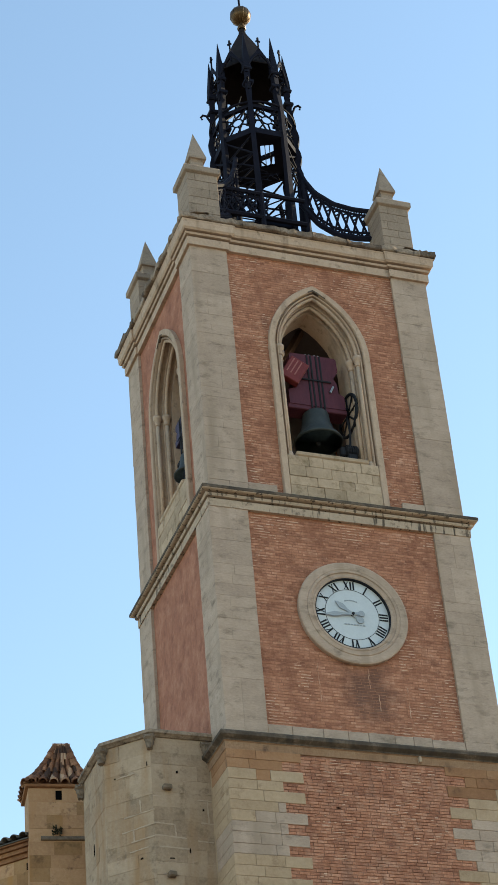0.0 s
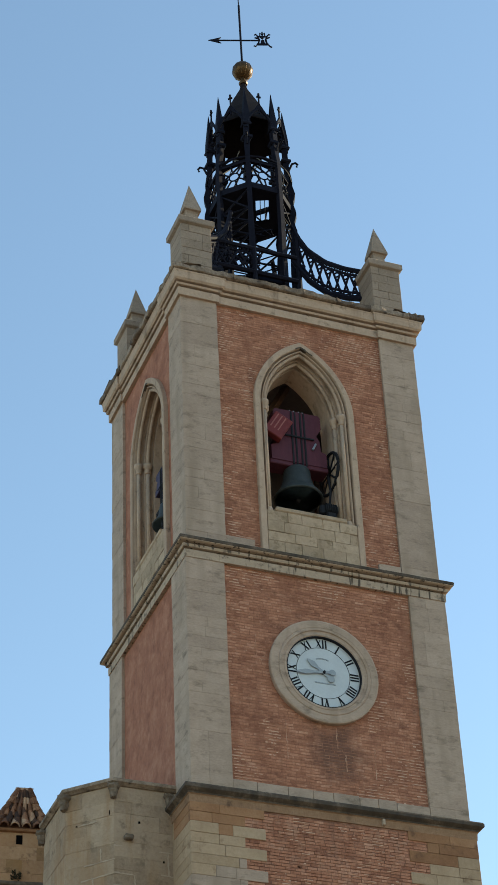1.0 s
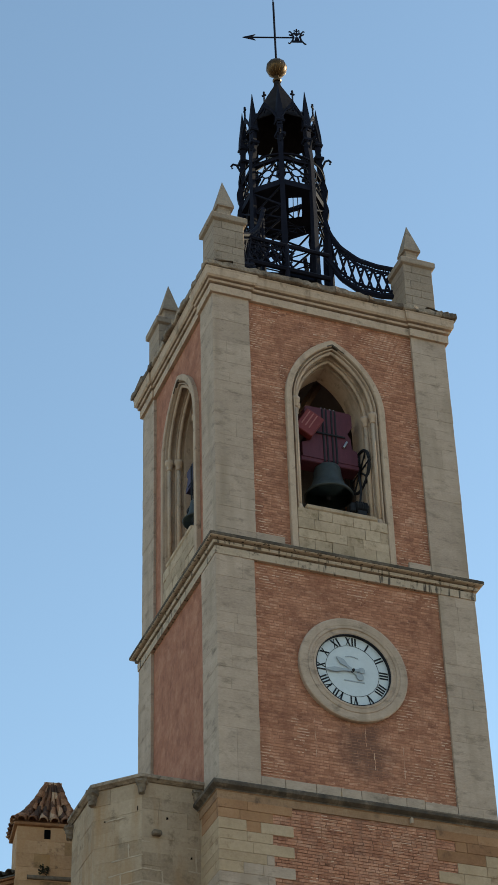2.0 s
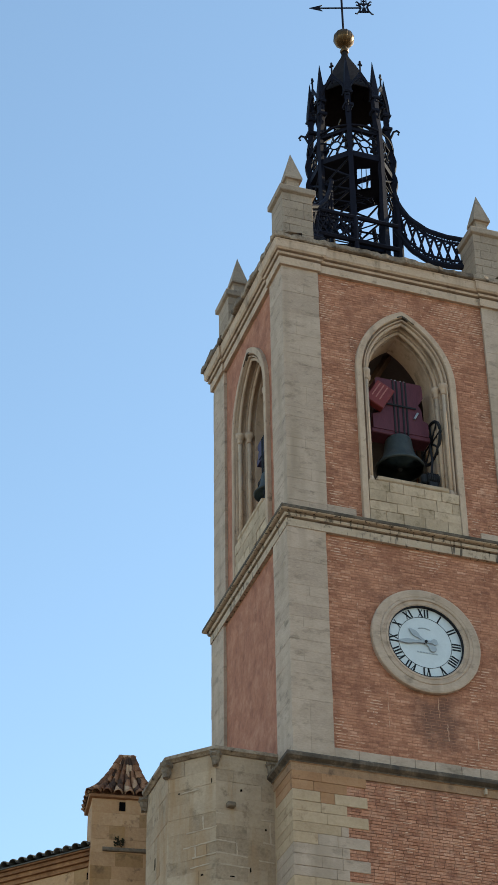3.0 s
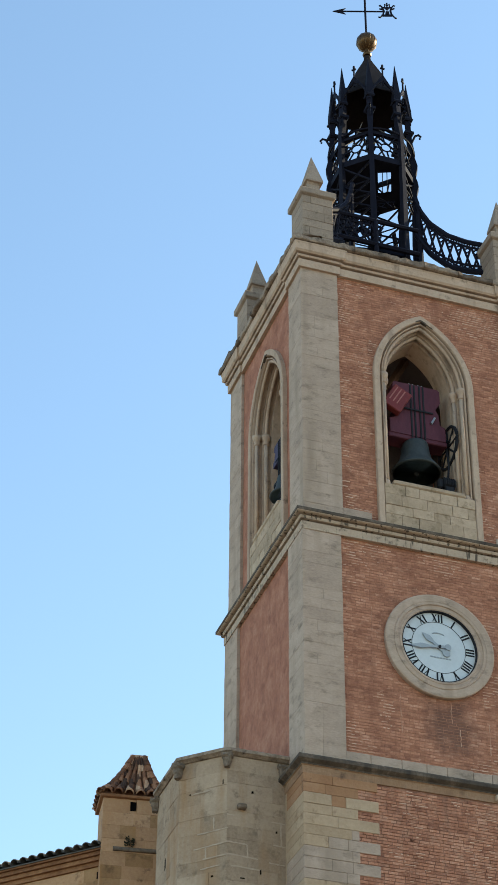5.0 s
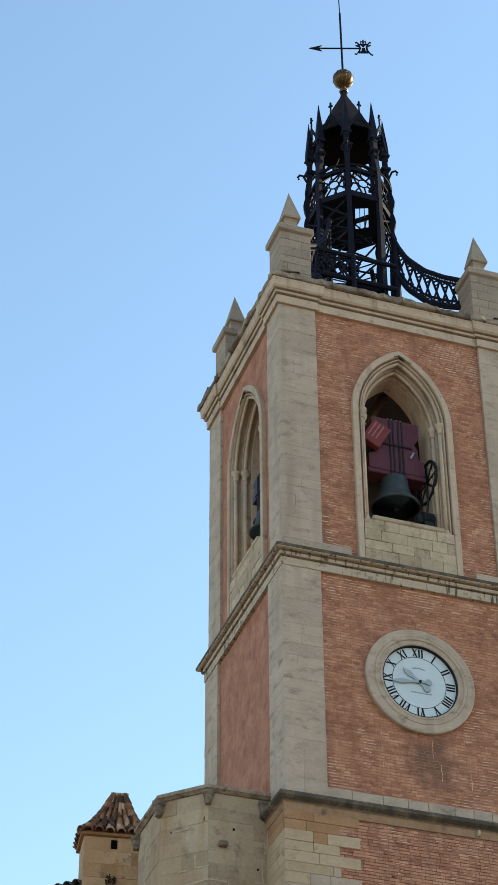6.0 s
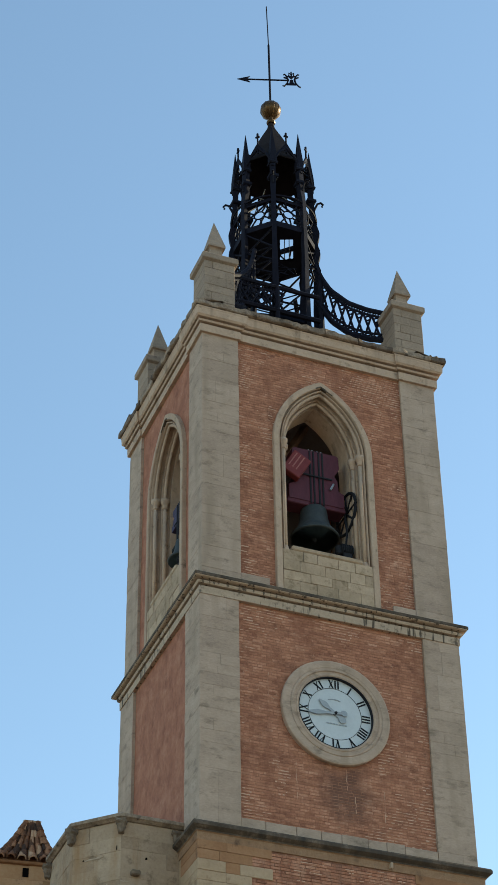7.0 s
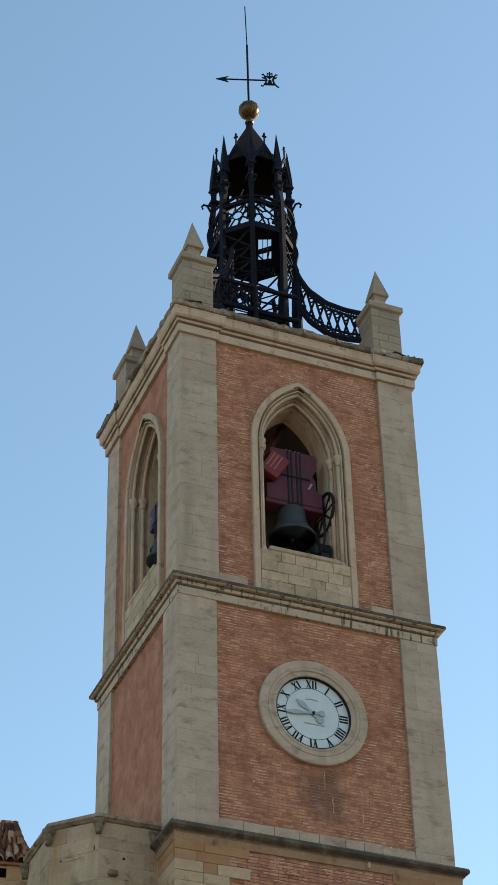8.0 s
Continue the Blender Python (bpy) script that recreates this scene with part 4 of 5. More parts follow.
for sx in (-1, 1):
    for sy in (-1, 1):
        d = Vector((sx * (LX - 0.54), sy * (LY - 0.54), 0)).normalized()

        def arm(r, z):
            return (LX + d.x * r, LY + d.y * r, z)
        n = 22
        rs = [1.2 + (3.22 - 1.2) * i / n for i in range(n + 1)]
        bm = bmesh.new()
        tube_into(bm, [arm(r, along(TOPC, r)) for r in rs], 0.07, 6)
        tube_into(bm, [arm(r, along(TOPC, r) - 0.17) for r in rs], 0.035, 6)
        rail = put("buttress_rail", bm, IRON, lantern, "sweeping black iron buttress rail")
        put("lower_rail", tube([arm(r, along(BOTC, r)) for r in rs], 0.08, 6), IRON, rail)
        put("inner_rail", tube([arm(r, along(BOTC, r) + 0.2 * (along(TOPC, r) - along(BOTC, r))) for r in rs], 0.035, 6), IRON, rail)
        bm = bmesh.new()
        m = 8
        for i in range(m):
            ra, rb = 1.3 + 1.9 * i / m, 1.3 + 1.9 * (i + 1) / m
            ta, tb = along(TOPC, ra) - 0.16, along(TOPC, rb) - 0.16
            ba, bb = along(BOTC, ra), along(BOTC, rb)
            tube_into(bm, [arm(ra, ba), arm(rb, tb)], 0.034, 5)
            tube_into(bm, [arm(ra, ta), arm(rb, bb)], 0.034, 5)
            rm = (ra + rb) / 2
            for f, rad in ((0.82, 0.075), (0.20, 0.075)):
                zc = (ba + bb) / 2 + f * ((ta + tb) / 2 - (ba + bb) / 2)
                tube_into(bm, [arm(rm + rad * math.cos(j * math.tau / 10), zc + rad * math.sin(j * math.tau / 10)) for j in range(10)], 0.026, 5, True)
        for i in range(13):
            r0 = 1.28 + 1.9 * i / 13
            tube_into(bm, [arm(r0 + 0.06 * math.cos(j * math.tau / 8), along(TOPC, r0) - 0.09 + 0.05 * math.sin(j * math.tau / 8)) for j in range(8)], 0.024, 4, True)
        put("tracery", bm, IRON, rail, "pierced iron tracery")
        put("tie_bar", tube([arm(1.0, 38.6), arm(2.3, 38.6)], 0.06, 6), IRON, rail)
        put("end_bar", tube([arm(3.2, 38.1), arm(3.2, 39.25)], 0.06, 6), IRON, rail)
        put("foot_post", tube([arm(1.31, ZR), arm(1.31, 41.1)], 0.075, 6), IRON, rail)

# straight railing in front of the lantern, along the parapet
RY, RX0, RX1, RZ0, RZ1 = 1.5, 0.95, 4.0, 39.0, 39.85
rail = put("front_rail", tube([(RX0, RY, RZ1), (RX1, RY, RZ1)], 0.065, 6), IRON, lantern, "heavy black iron rail along the parapet")
put("lower_rail", tube([(RX0, RY, RZ0), (RX1, RY, RZ0)], 0.075, 6), IRON, rail)
put("middle_rail", tube([(RX0, RY, RZ1 - 0.2), (RX0 + 2.0, RY, RZ1 - 0.2)], 0.03, 6), IRON, rail)
for i in range(6):
    xa, xb = RX0 + 2.0 * i / 6, RX0 + 2.0 * (i + 1) / 6
    xm = (xa + xb) / 2
    bm = bmesh.new()
    tube_into(bm, [(xa, RY, RZ0), (xb, RY, RZ1 - 0.2)], 0.036, 5)
    tube_into(bm, [(xb, RY, RZ0), (xa, RY, RZ1 - 0.2)], 0.036, 5)
    tube_into(bm, [(xm + 0.12 * math.cos(j * math.tau / 12), RY, RZ0 + 0.36 + 0.14 * math.sin(j * math.tau / 12)) for j in range(12)], 0.034, 5, True)
    for c in (xa + 0.09, xb - 0.09):
        tube_into(bm, [(c + 0.06 * math.cos(j * math.tau / 8), RY, RZ1 - 0.1 + 0.07 * math.sin(j * math.tau / 8)) for j in range(8)], 0.026, 4, True)
    put("tracery", bm, IRON, rail, "pierced iron tracery")
for x in (RX0 + 0.1, LX - 0.5):
    put("rail_post", tube([(x, RY, ZR), (x, RY, RZ1 + 0.03)], 0.07, 6), IRON, rail)

# diagonal stay rods under the roof
SD, ND = Vector((0.92, -0.39, 0)), Vector((0.39, 0.92, 0))
for u0, z0, u1, z1 in ((-0.55, 44.2, -0.22, 44.85), (0.24, 44.9, 0.55, 44.25), (-0.45, 44.85, -0.15, 44.4), (0.1, 44.35, 0.35, 44.2)):
    p, q = Vector((LX, LY, z0)) + SD * u0, Vector((LX, LY, z1)) + SD * u1
    put("stay_rod", tube([p + ND * 0.25, q - ND * 0.1], 0.016, 5), STAYS, lantern, "thin grey stay rod")

# ---- weathervane ----
vane = thing("weathervane", (LX, LY, 47.7), "gilt copper ball with black iron weathervane arrow and shield", "weathervane")
ball = smooth(put("ball", lathe([(0.312 * math.sin(radians(i * 10)) + (0.002 if i in (0, 18) else 0), 48.27 - 0.312 * math.cos(radians(i * 10))) for i in range(19)], (LX, LY, 0), 32), BRASS, vane, "ribbed gilt copper ball"))
for k in range(12):
    a = k * math.tau / 12
    put("rib", tube([(LX + 0.312 * math.sin(radians(e)) * math.cos(a), LY + 0.312 * math.sin(radians(e)) * math.sin(a), 48.27 - 0.312 * math.cos(radians(e))) for e in range(12, 170, 12)], 0.010, 4), BRASS, ball)
put("ball_socket", lathe([(0.12, 47.68), (0.14, 47.74), (0.07, 47.84), (0.06, 48.03)], (LX, LY, 0), 12), BRASS, vane)
put("rod", tube([(LX, LY, 48.55), (LX - 0.01, LY, 51.2)], 0.035, 8), IRON, vane)
put("lightning_rod", tube([(LX - 0.01, LY, 51.15), (LX - 0.05, LY, 53.0)], 0.017, 6), IRON, vane)
va = radians(-22.5 + 4)
vd = Vector((math.cos(va), math.sin(va), 0))


def vpt(u, z):
    return (LX + vd.x * u, LY + vd.y * u, z)


def crest(pts):
    return [(0.66 + (u - 0.69) * 0.74, ZV + 0.03 + (z - ZV) * 0.82) for u, z in pts]


def flat(pts, t=0.015):
    bm = bmesh.new()
    nrm = Vector((-vd.y, vd.x, 0)) * t
    a = [bm.verts.new(Vector(vpt(u, z)) - nrm) for u, z in pts]
    b = [bm.verts.new(Vector(vpt(u, z)) + nrm) for u, z in pts]
    bm.faces.new(a), bm.faces.new(list(reversed(b)))
    for i in range(len(pts)):
        j = (i + 1) % len(pts)
        bm.faces.new((a[i], a[j], b[j], b[i]))
    return bm


ZV = 49.63
put("arrow_shaft", tube([vpt(-0.9, ZV), vpt(0.6, ZV)], 0.026, 6), IRON, vane)
put("arrow_head", flat([(-1.0, ZV), (-0.60, ZV + 0.13), (-0.72, ZV), (-0.60, ZV - 0.13)]), IRON, vane)
shield = put("shield", flat(crest([(0.46, ZV + 0.20), (0.92, ZV + 0.20), (0.92, ZV + 0.15), (0.46, ZV + 0.15)])), IRON, vane, "black iron heraldic shield plate")
for pts in ([(0.46, ZV + 0.18), (0.53, ZV + 0.18), (0.60, ZV), (0.55, ZV - 0.25), (0.48, ZV - 0.25), (0.53, ZV)], [(0.92, ZV + 0.18), (0.85, ZV + 0.18), (0.79, ZV), (0.85, ZV - 0.25), (0.92, ZV - 0.25), (0.87, ZV)],
            [(0.58, ZV + 0.16), (0.81, ZV + 0.16), (0.70, ZV + 0.02)], [(0.46, ZV - 0.20), (0.94, ZV - 0.20), (0.90, ZV - 0.29), (0.50, ZV - 0.29)], [(0.60, ZV - 0.22), (0.64, ZV - 0.02), (0.76, ZV - 0.02), (0.80, ZV - 0.22)]):
    put("shield_piece", flat(crest(pts)), IRON, shield)
for pts in ([(0.5, ZV + 0.2), (0.42, ZV + 0.3), (0.38, ZV + 0.26)], [(0.9, ZV + 0.2), (0.98, ZV + 0.3), (1.02, ZV + 0.26)], [(0.6, ZV + 0.2), (0.6, ZV + 0.36), (0.7, ZV + 0.28), (0.8, ZV + 0.36), (0.8, ZV + 0.2)],
            [(0.7, ZV + 0.2), (0.7, ZV + 0.42)], [(0.5, ZV - 0.22), (0.40, ZV - 0.36), (0.33, ZV - 0.32)], [(0.9, ZV - 0.22), (1.0, ZV - 0.36), (1.08, ZV - 0.40)], [(0.55, ZV + 0.05), (0.38, ZV + 0.12)], [(0.85, ZV + 0.05), (1.0, ZV + 0.14)]):
    put("scroll", tube([vpt(u, z) for u, z in crest(pts)], 0.025, 5), IRON, shield)

# ---- the lowest storey's quoins ----
rnd = random.Random(31)
for side in (0, 1):
    q = new("quoin_pier")
    place(q, tower)
    z, i = 21.96, 0
    while z > 17.2:
        # long stones reach into the brickwork, every other course is short
        h = (0.225 if i == 0 else 0.262 if i % 2 == 0 else 0.235) + rnd.uniform(-0.01, 0.01)
        reach = (1.57 if i % 2 == 0 else 1.10) + rnd.uniform(-0.02, 0.02)
        cuts = [-BASE] + sorted(rnd.uniform(0.25, 0.95) for _ in range(1)) + [reach]
        if reach > 1.2 and rnd.random() < 0.6:
            cuts = [-BASE, rnd.uniform(0.25, 0.5), rnd.uniform(0.8, 1.05), reach]
        for x0, x1 in zip(cuts, cuts[1:]):
            mat = OCHRE if (i < 2 or (i == 2 and 0.2 < x0 < 0.7)) else QUOIN if i < 5 or i > 9 or rnd.random() < 0.15 else STONE
            a, b = (x0, x1) if side == 0 else (W - x1, W - x0)
            j = rnd.uniform(-0.005, 0.005)
            y1 = 0.6 if x0 > 0 else 0.9
            put("quoin_block", soft_box(a + 0.002, -BASE - 0.008 + j, z - h + 0.002, b - 0.002, y1, z - 0.002, 0.007), mat, q)
        z -= h
        i += 1
    a, b = (-BASE + 0.01, 1.1) if side == 0 else (W - 1.1, W + BASE - 0.01)
    put("quoin_core", box(a, -BASE + 0.01, 0, b, 1.0, z + 0.01), QUOIN, q)
    put("side_core", box(a, -BASE + 0.015, z - 0.02, b - 0.05 if side == 0 else b, 1.0, 21.96), QUOIN, q)

# ---- the octagonal stair tower ----
octo = thing("stair_tower", (-1.2, 2.6, 0), "octagonal stair tower of weathered grey-buff stone against the bell tower", "tower")
OY, OA, OB, OZ = 0.995, 1.46, 0.82, 22.83
OP = [(0.0, 4.3), (-OA, 4.3), (-OA - OB, 4.3 - OB), (-OA - OB, OY + OB), (-OA, OY), (0.0, OY)]
put("core_wall", swept(OP, [(-0.012, 0), (-0.012, OZ - 0.05)]), OCTSTONE, octo)
put("coping", swept(OP, [(-0.2, OZ - 0.14), (0.02, OZ - 0.14), (0.07, OZ - 0.10), (0.11, OZ - 0.08), (0.11, OZ - 0.01), (0.07, OZ + 0.02), (-0.5, OZ + 0.22)]), WEATHERED, octo, "dark weathered coping slabs")
rnd = random.Random(17)
faces = [(OP[1], OP[2]), (OP[2], OP[3]), (OP[3], OP[4]), (OP[4], OP[5])]
for p0, p1 in faces:
    p0, p1 = Vector(p0), Vector(p1)
    L = (p1 - p0).length
    ux = (p1 - p0).normalized()
    nx = Vector((ux.y, -ux.x))
    z = OZ - 0.16
    while z > 18.6:
        h = rnd.uniform(0.28, 0.36)
        u = 0.0
        while u < L - 0.01:
            u1 = min(L, u + rnd.uniform(0.35, 0.75))
            if L - u1 < 0.2:
                u1 = L
            o = rnd.uniform(-0.006, 0.006)
            bm = bmesh.new()
            g = 0.0015
            pts = [(u + g if u > 0 else u, z - h + g), (u1 - g if u1 < L else u1, z - h + g), (u1 - g if u1 < L else u1, z - g), (u + g if u > 0 else u, z - g)]
            outer = [bm.verts.new((*(p0 + ux * a + nx * o), b)) for a, b in pts]
            inner = [bm.verts.new((*(p0 + ux * a - nx * 0.03), b)) for a, b in pts]
            bm.faces.new(outer)
            for i in range(4):
                j = (i + 1) % 4
                bm.faces.new((outer[i], outer[j], inner[j], inner[i]))
            put("stone_block", bm, OCTSTONE, octo)
            u = u1
        z -= h


def on_face(k, u, z, o):
    p0, p1 = Vector(faces[k][0]), Vector(faces[k][1])
    ux = (p1 - p0).normalized()
    nx = Vector((ux.y, -ux.x))
    q = p0 + ux * u + nx * o
    return (q.x, q.y, z)


joint_rnd = random.Random(71)


def pointing(k, pts):
    """A smeared mortar joint: a thin proud strip of uneven width along points (across, height)."""
    bm = bmesh.new()
    for (ua, za), (ub, zb) in zip(pts, pts[1:]):
        flat_run = abs(ua - ub) > abs(za - zb)
        steps = 9
        rows = []
        for i in range(steps + 1):
            s = i / steps
            u, z = ua + (ub - ua) * s, za + (zb - za) * s
            w0, w1 = joint_rnd.uniform(0.006, 0.022), joint_rnd.uniform(0.006, 0.022)
            pair = ((u, z - w0), (u, z + w1)) if flat_run else ((u - w0, z), (u + w1, z))
            rows.append([bm.verts.new(on_face(k, pu, pz, o)) for o in (0.008, -0.01) for pu, pz in pair])
        for p, q in zip(rows, rows[1:]):
            for m, n in ((0, 1), (1, 3), (3, 2), (2, 0)):
                bm.faces.new((p[m], q[m], q[n], p[n]))
        bm.faces.new([rows[0][m] for m in (0, 1, 3, 2)]), bm.faces.new([rows[-1][m] for m in (0, 1, 3, 2)])
    put("mortar_joint", bm, POINTING, octo, "pale repointed mortar joint")


pointing(2, [(0.45, 20.93), (1.18, 20.96)])
pointing(2, [(0.85, 21.26), (0.86, 20.94)])
pointing(2, [(0.38, 20.60), (1.18, 20.64)])
pointing(2, [(0.66, 20.62), (0.67, 20.36)])
pointing(2, [(0.6, 20.34), (1.18, 20.36)])
pointing(2, [(0.55, 20.12), (1.0, 20.14)])
pointing(3, [(0.0, 21.28), (0.18, 21.28)])
pointing(3, [(0.0, 20.66), (0.45, 20.64)])
pointing(3, [(0.0, 20.38), (0.7, 20.34)])
pointing(3, [(0.1, 20.12), (0.75, 20.10)])
pointing(3, [(0.46, 20.64), (0.47, 20.37)])
pointing(3, [(1.0, 21.25), (1.32, 21.24)])
pointing(3, [(1.05, 20.72), (1.4, 20.70)])
pointing(3, [(1.22, 21.24), (1.23, 20.72)])
pointing(3, [(0.95, 20.3), (1.3, 20.28)])
pointing(2, [(0.3, 21.9), (0.75, 21.92)])


def boss(c, out, r, seed):
    """A weathered corbel: a broad head over a worn, shrinking foot."""
    bm = bmesh.new()
    bmesh.ops.create_cube(bm, size=2)
    bmesh.ops.subdivide_edges(bm, edges=bm.edges[:], cuts=7, use_grid_fill=True)
    for v in bm.verts:
        k = v.co.z
        wide = 1.0 if k > 0.35 else 0.74 if k > -0.1 else 0.52 + 0.2 * (k + 1)
        p = Vector((v.co.x * wide, v.co.y * wide, k * 1.25))
        p.x *= 1 - 0.16 * abs(v.co.y) ** 3
        p.y *= 1 - 0.16 * abs(v.co.x) ** 3
        q = p * 2.1 + Vector((seed * 3.1, 0, seed))
        v.co = p * r * 0.8 * (1 + 0.22 * noise.noise(q) + 0.16 * noise.noise(q * 2.3))
    turn = math.atan2(out[1], out[0])
    bm.transform(Matrix.Translation(Vector(c) + Vector((*out, 0)) * 0.06) @ Matrix.Rotation(turn, 4, "Z"))
    put("corner_boss", bm, BOSSSTONE, octo, "weathered carved stone boss")


boss((OP[4][0], OP[4][1], OZ - 0.30), (-0.4, -0.9), 0.15, 1)
boss((OP[3][0], OP[3][1], OZ - 0.32), (-0.9, -0.4), 0.16, 2)
boss((OP[2][0], OP[2][1], OZ - 0.34), (-0.9, 0.4), 0.16, 3)
boss((-0.22, OY, OZ - 0.36), (0, -1), 0.13, 4)
c = on_face(3, 0.32, 21.52, 0.0)
for zz, ww in ((21.42, 0.1), (19.42, 0.09)):
    put("putlog_stub", soft_box(c[0] - ww, c[1] - 0.13, zz, c[0] + ww, c[1] + 0.1, zz + 0.12, 0.025), BOSSSTONE, octo, "projecting stone stub")

# ---- the small tiled turret ----
turret = thing("tiled_turret", (-2.5, 5.6, 0), "small square stone turret with a pyramid roof of clay tiles", "turret")
tu = Vector((1.26, -0.19)).normalized()
tv = Vector((-tu.y, tu.x))
T0 = Vector((-3.16, 5.0))


def tp(u, v):
    q = T0 + tu * u + tv * v
    return (q.x, q.y)


TW, TD = 1.42, 0.92
TZ = 23.28
put("wall", swept([tp(0, 0), tp(TW, 0), tp(TW, TD), tp(0, TD)], [(0, 0), (0, TZ)]), TURRETSTONE, turret, "weathered buff ashlar wall")
# ledge; the shadow line beneath it is put into its dark colour
bm = bmesh.new()
profile = [(0.0, 21.94), (-0.05, 21.945), (-0.06, 21.96), (-0.06, 21.99), (-0.02, 22.05), (0.0, 22.06)]
ends = [[bm.verts.new((*tp(u, v), z)) for v, z in profile] for u in (0.27, TW)]
for i in range(len(profile) - 1):
    bm.faces.new((ends[0][i], ends[1][i], ends[1][i + 1], ends[0][i + 1]))
bm.faces.new(ends[0]), bm.faces.new(ends[1])
put("string_ledge", bm, BOSSSTONE, turret, "weathered stone ledge coloured dark for the shadow line under it")
rnd = random.Random(41)
z = TZ - 0.02
row = 0
while z > 19.6:
    h = rnd.uniform(0.27, 0.36)
    if row == 0:
        h = 0.36
    u = 0.0
    while u < TW - 0.01:
        u1 = min(TW, u + rnd.uniform(0.35, 0.7))
        if row == 0:
            u1 = (0.62, 0.78, TW)[(u > 0.1) + (u > 0.7)]
        if TW - u1 < 0.2:
            u1 = TW
        if not (row == 0 and 0.6 < u < 0.7):
            bm = bmesh.new()
            g = 0.002
            o = rnd.uniform(0.006, 0.016)
            pts = [(u + g, z - h + g), (u1 - g, z - h + g), (u1 - g, z - g), (u + g, z - g)]
            a = [bm.verts.new((*tp(x, -o), y)) for x, y in pts]
            b = [bm.verts.new((*tp(x, 0.02), y)) for x, y in pts]
            bm.faces.new(a)
            for i in range(4):
                bm.faces.new((a[i], a[(i + 1) % 4], b[(i + 1) % 4], b[i]))
            put("stone_block", bm, ORANGE if row == 0 else CREAM if rnd.random() < 0.2 else TURRETSTONE, turret)
        u = u1
    z -= h
    row += 1
# the vent: a black plate on the wall instead of a shaded recess
bm = bmesh.new()
hole = [(*tp(u, -0.017), TZ + w) for u, w in ((0.63, -0.31), (0.77, -0.31), (0.77, -0.09), (0.63, -0.09))]
inn = [(*tp(u, 0.01), TZ + w) for u, w in ((0.63, -0.31), (0.77, -0.31), (0.77, -0.09), (0.63, -0.09))]
fv = [bm.verts.new(v) for v in hole]
bv = [bm.verts.new(v) for v in inn]
bm.faces.new(fv)
for i in range(4):
    bm.faces.new((fv[i], fv[(i + 1) % 4], bv[(i + 1) % 4], bv[i]))
put("vent_hole", bm, DARK, turret, "small black plate standing in for the shaded vent opening")
put("eave_board", swept([tp(0, 0), tp(TW, 0), tp(TW, TD), tp(0, TD)], [(0, TZ - 0.03), (0.07, TZ - 0.01), (0.08, TZ + 0.01), (0.08, TZ + 0.05), (-0.3, TZ + 0.07)]), EAVE, turret, "projecting clay eave course")
KD = 0.68                                # the roof is shallower than wide


def roof_ring(o, h):
    a, b = TW / 2 + o, TD / 2 + o * KD
    return [(*tp(TW / 2 + 0.115 * h / 1.2 + sx * a, TD / 2 + sy * b), TZ + h) for sx, sy in ((-1, -1), (1, -1), (1, 1), (-1, 1))]


def roof_stack(rows):
    bm = bmesh.new()
    rings = [[bm.verts.new(v) for v in roof_ring(o, h)] for o, h in rows]
    for a, b in zip(rings, rings[1:]):
        for i in range(4):
            bm.faces.new((a[i], a[(i + 1) % 4], b[(i + 1) % 4], b[i]))
    bm.faces.new(rings[0]), bm.faces.new(rings[-1])
    return bm


put("roof_core", roof_stack([(0.06, 0.04), (-0.10, 0.18), (-0.30, 0.50), (-0.58, 1.2)]), TILE, turret)
put("roof_cap", roof_stack([(-0.58, 1.2), (-0.50, 1.25), (-0.50, 1.31), (-0.54, 1.33)]), TILE, turret, "flat clay cap")


def tile_mesh(name, length, r, taper=0.85, thick=0.018, n=6):
    """One half-round clay tile lying along +y, crown up, the wide end at the origin."""
    bm = bmesh.new()
    rows = []
    for y, rr in ((0, r), (length, r * taper)):
        rows.append(([bm.verts.new((rr * math.cos(math.pi * k / n), y, rr * math.sin(math.pi * k / n))) for k in range(n + 1)],
                     [bm.verts.new(((rr - thick) * math.cos(math.pi * k / n), y, (rr - thick) * math.sin(math.pi * k / n))) for k in range(n + 1)]))
    (a, ai), (b, bi) = rows
    for k in range(n):
        bm.faces.new((a[k], a[k + 1], b[k + 1], b[k]))
        bm.faces.new((ai[k], ai[k + 1], bi[k + 1], bi[k]))
        bm.faces.new((a[k], a[k + 1], ai[k + 1], ai[k]))
        bm.faces.new((b[k], b[k + 1], bi[k + 1], bi[k]))
    bmesh.ops.recalc_face_normals(bm, faces=bm.faces)
    me = bpy.data.meshes.new(name)
    bm.to_mesh(me)
    bm.free()
    for f in me.polygons:
        f.use_smooth = False
    return me


TM = tile_mesh("clay_tile", 0.30, 0.098, 0.74)
TM.materials.append(TILE)
TM2 = tile_mesh("grey_tile", 0.42, 0.11)
TM2.materials.append(TILEDARK)


def lay_tile(mesh, origin, up_dir, across, parent, lift=0.0, width=1.0):
    """Lays one tile with its wide lower end at origin, running up the slope."""
    y = Vector(up_dir).normalized()
    x = Vector(across).normalized()
    zz = x.cross(y).normalized()
    m = Matrix((x, y, zz)).transposed().to_4x4()
    m.translation = Vector(origin) + zz * lift
    ob = new("roof_tile", mesh)
    place(ob, parent)
    ob.matrix_basis = m @ Matrix.Diagonal((width, 1, width, 1))
    return ob


SLOPE = [(0.10, 0.07), (-0.08, 0.22), (-0.28, 0.53), (-0.45, 0.88), (-0.57, 1.2)]   # inset and height of the flared roof


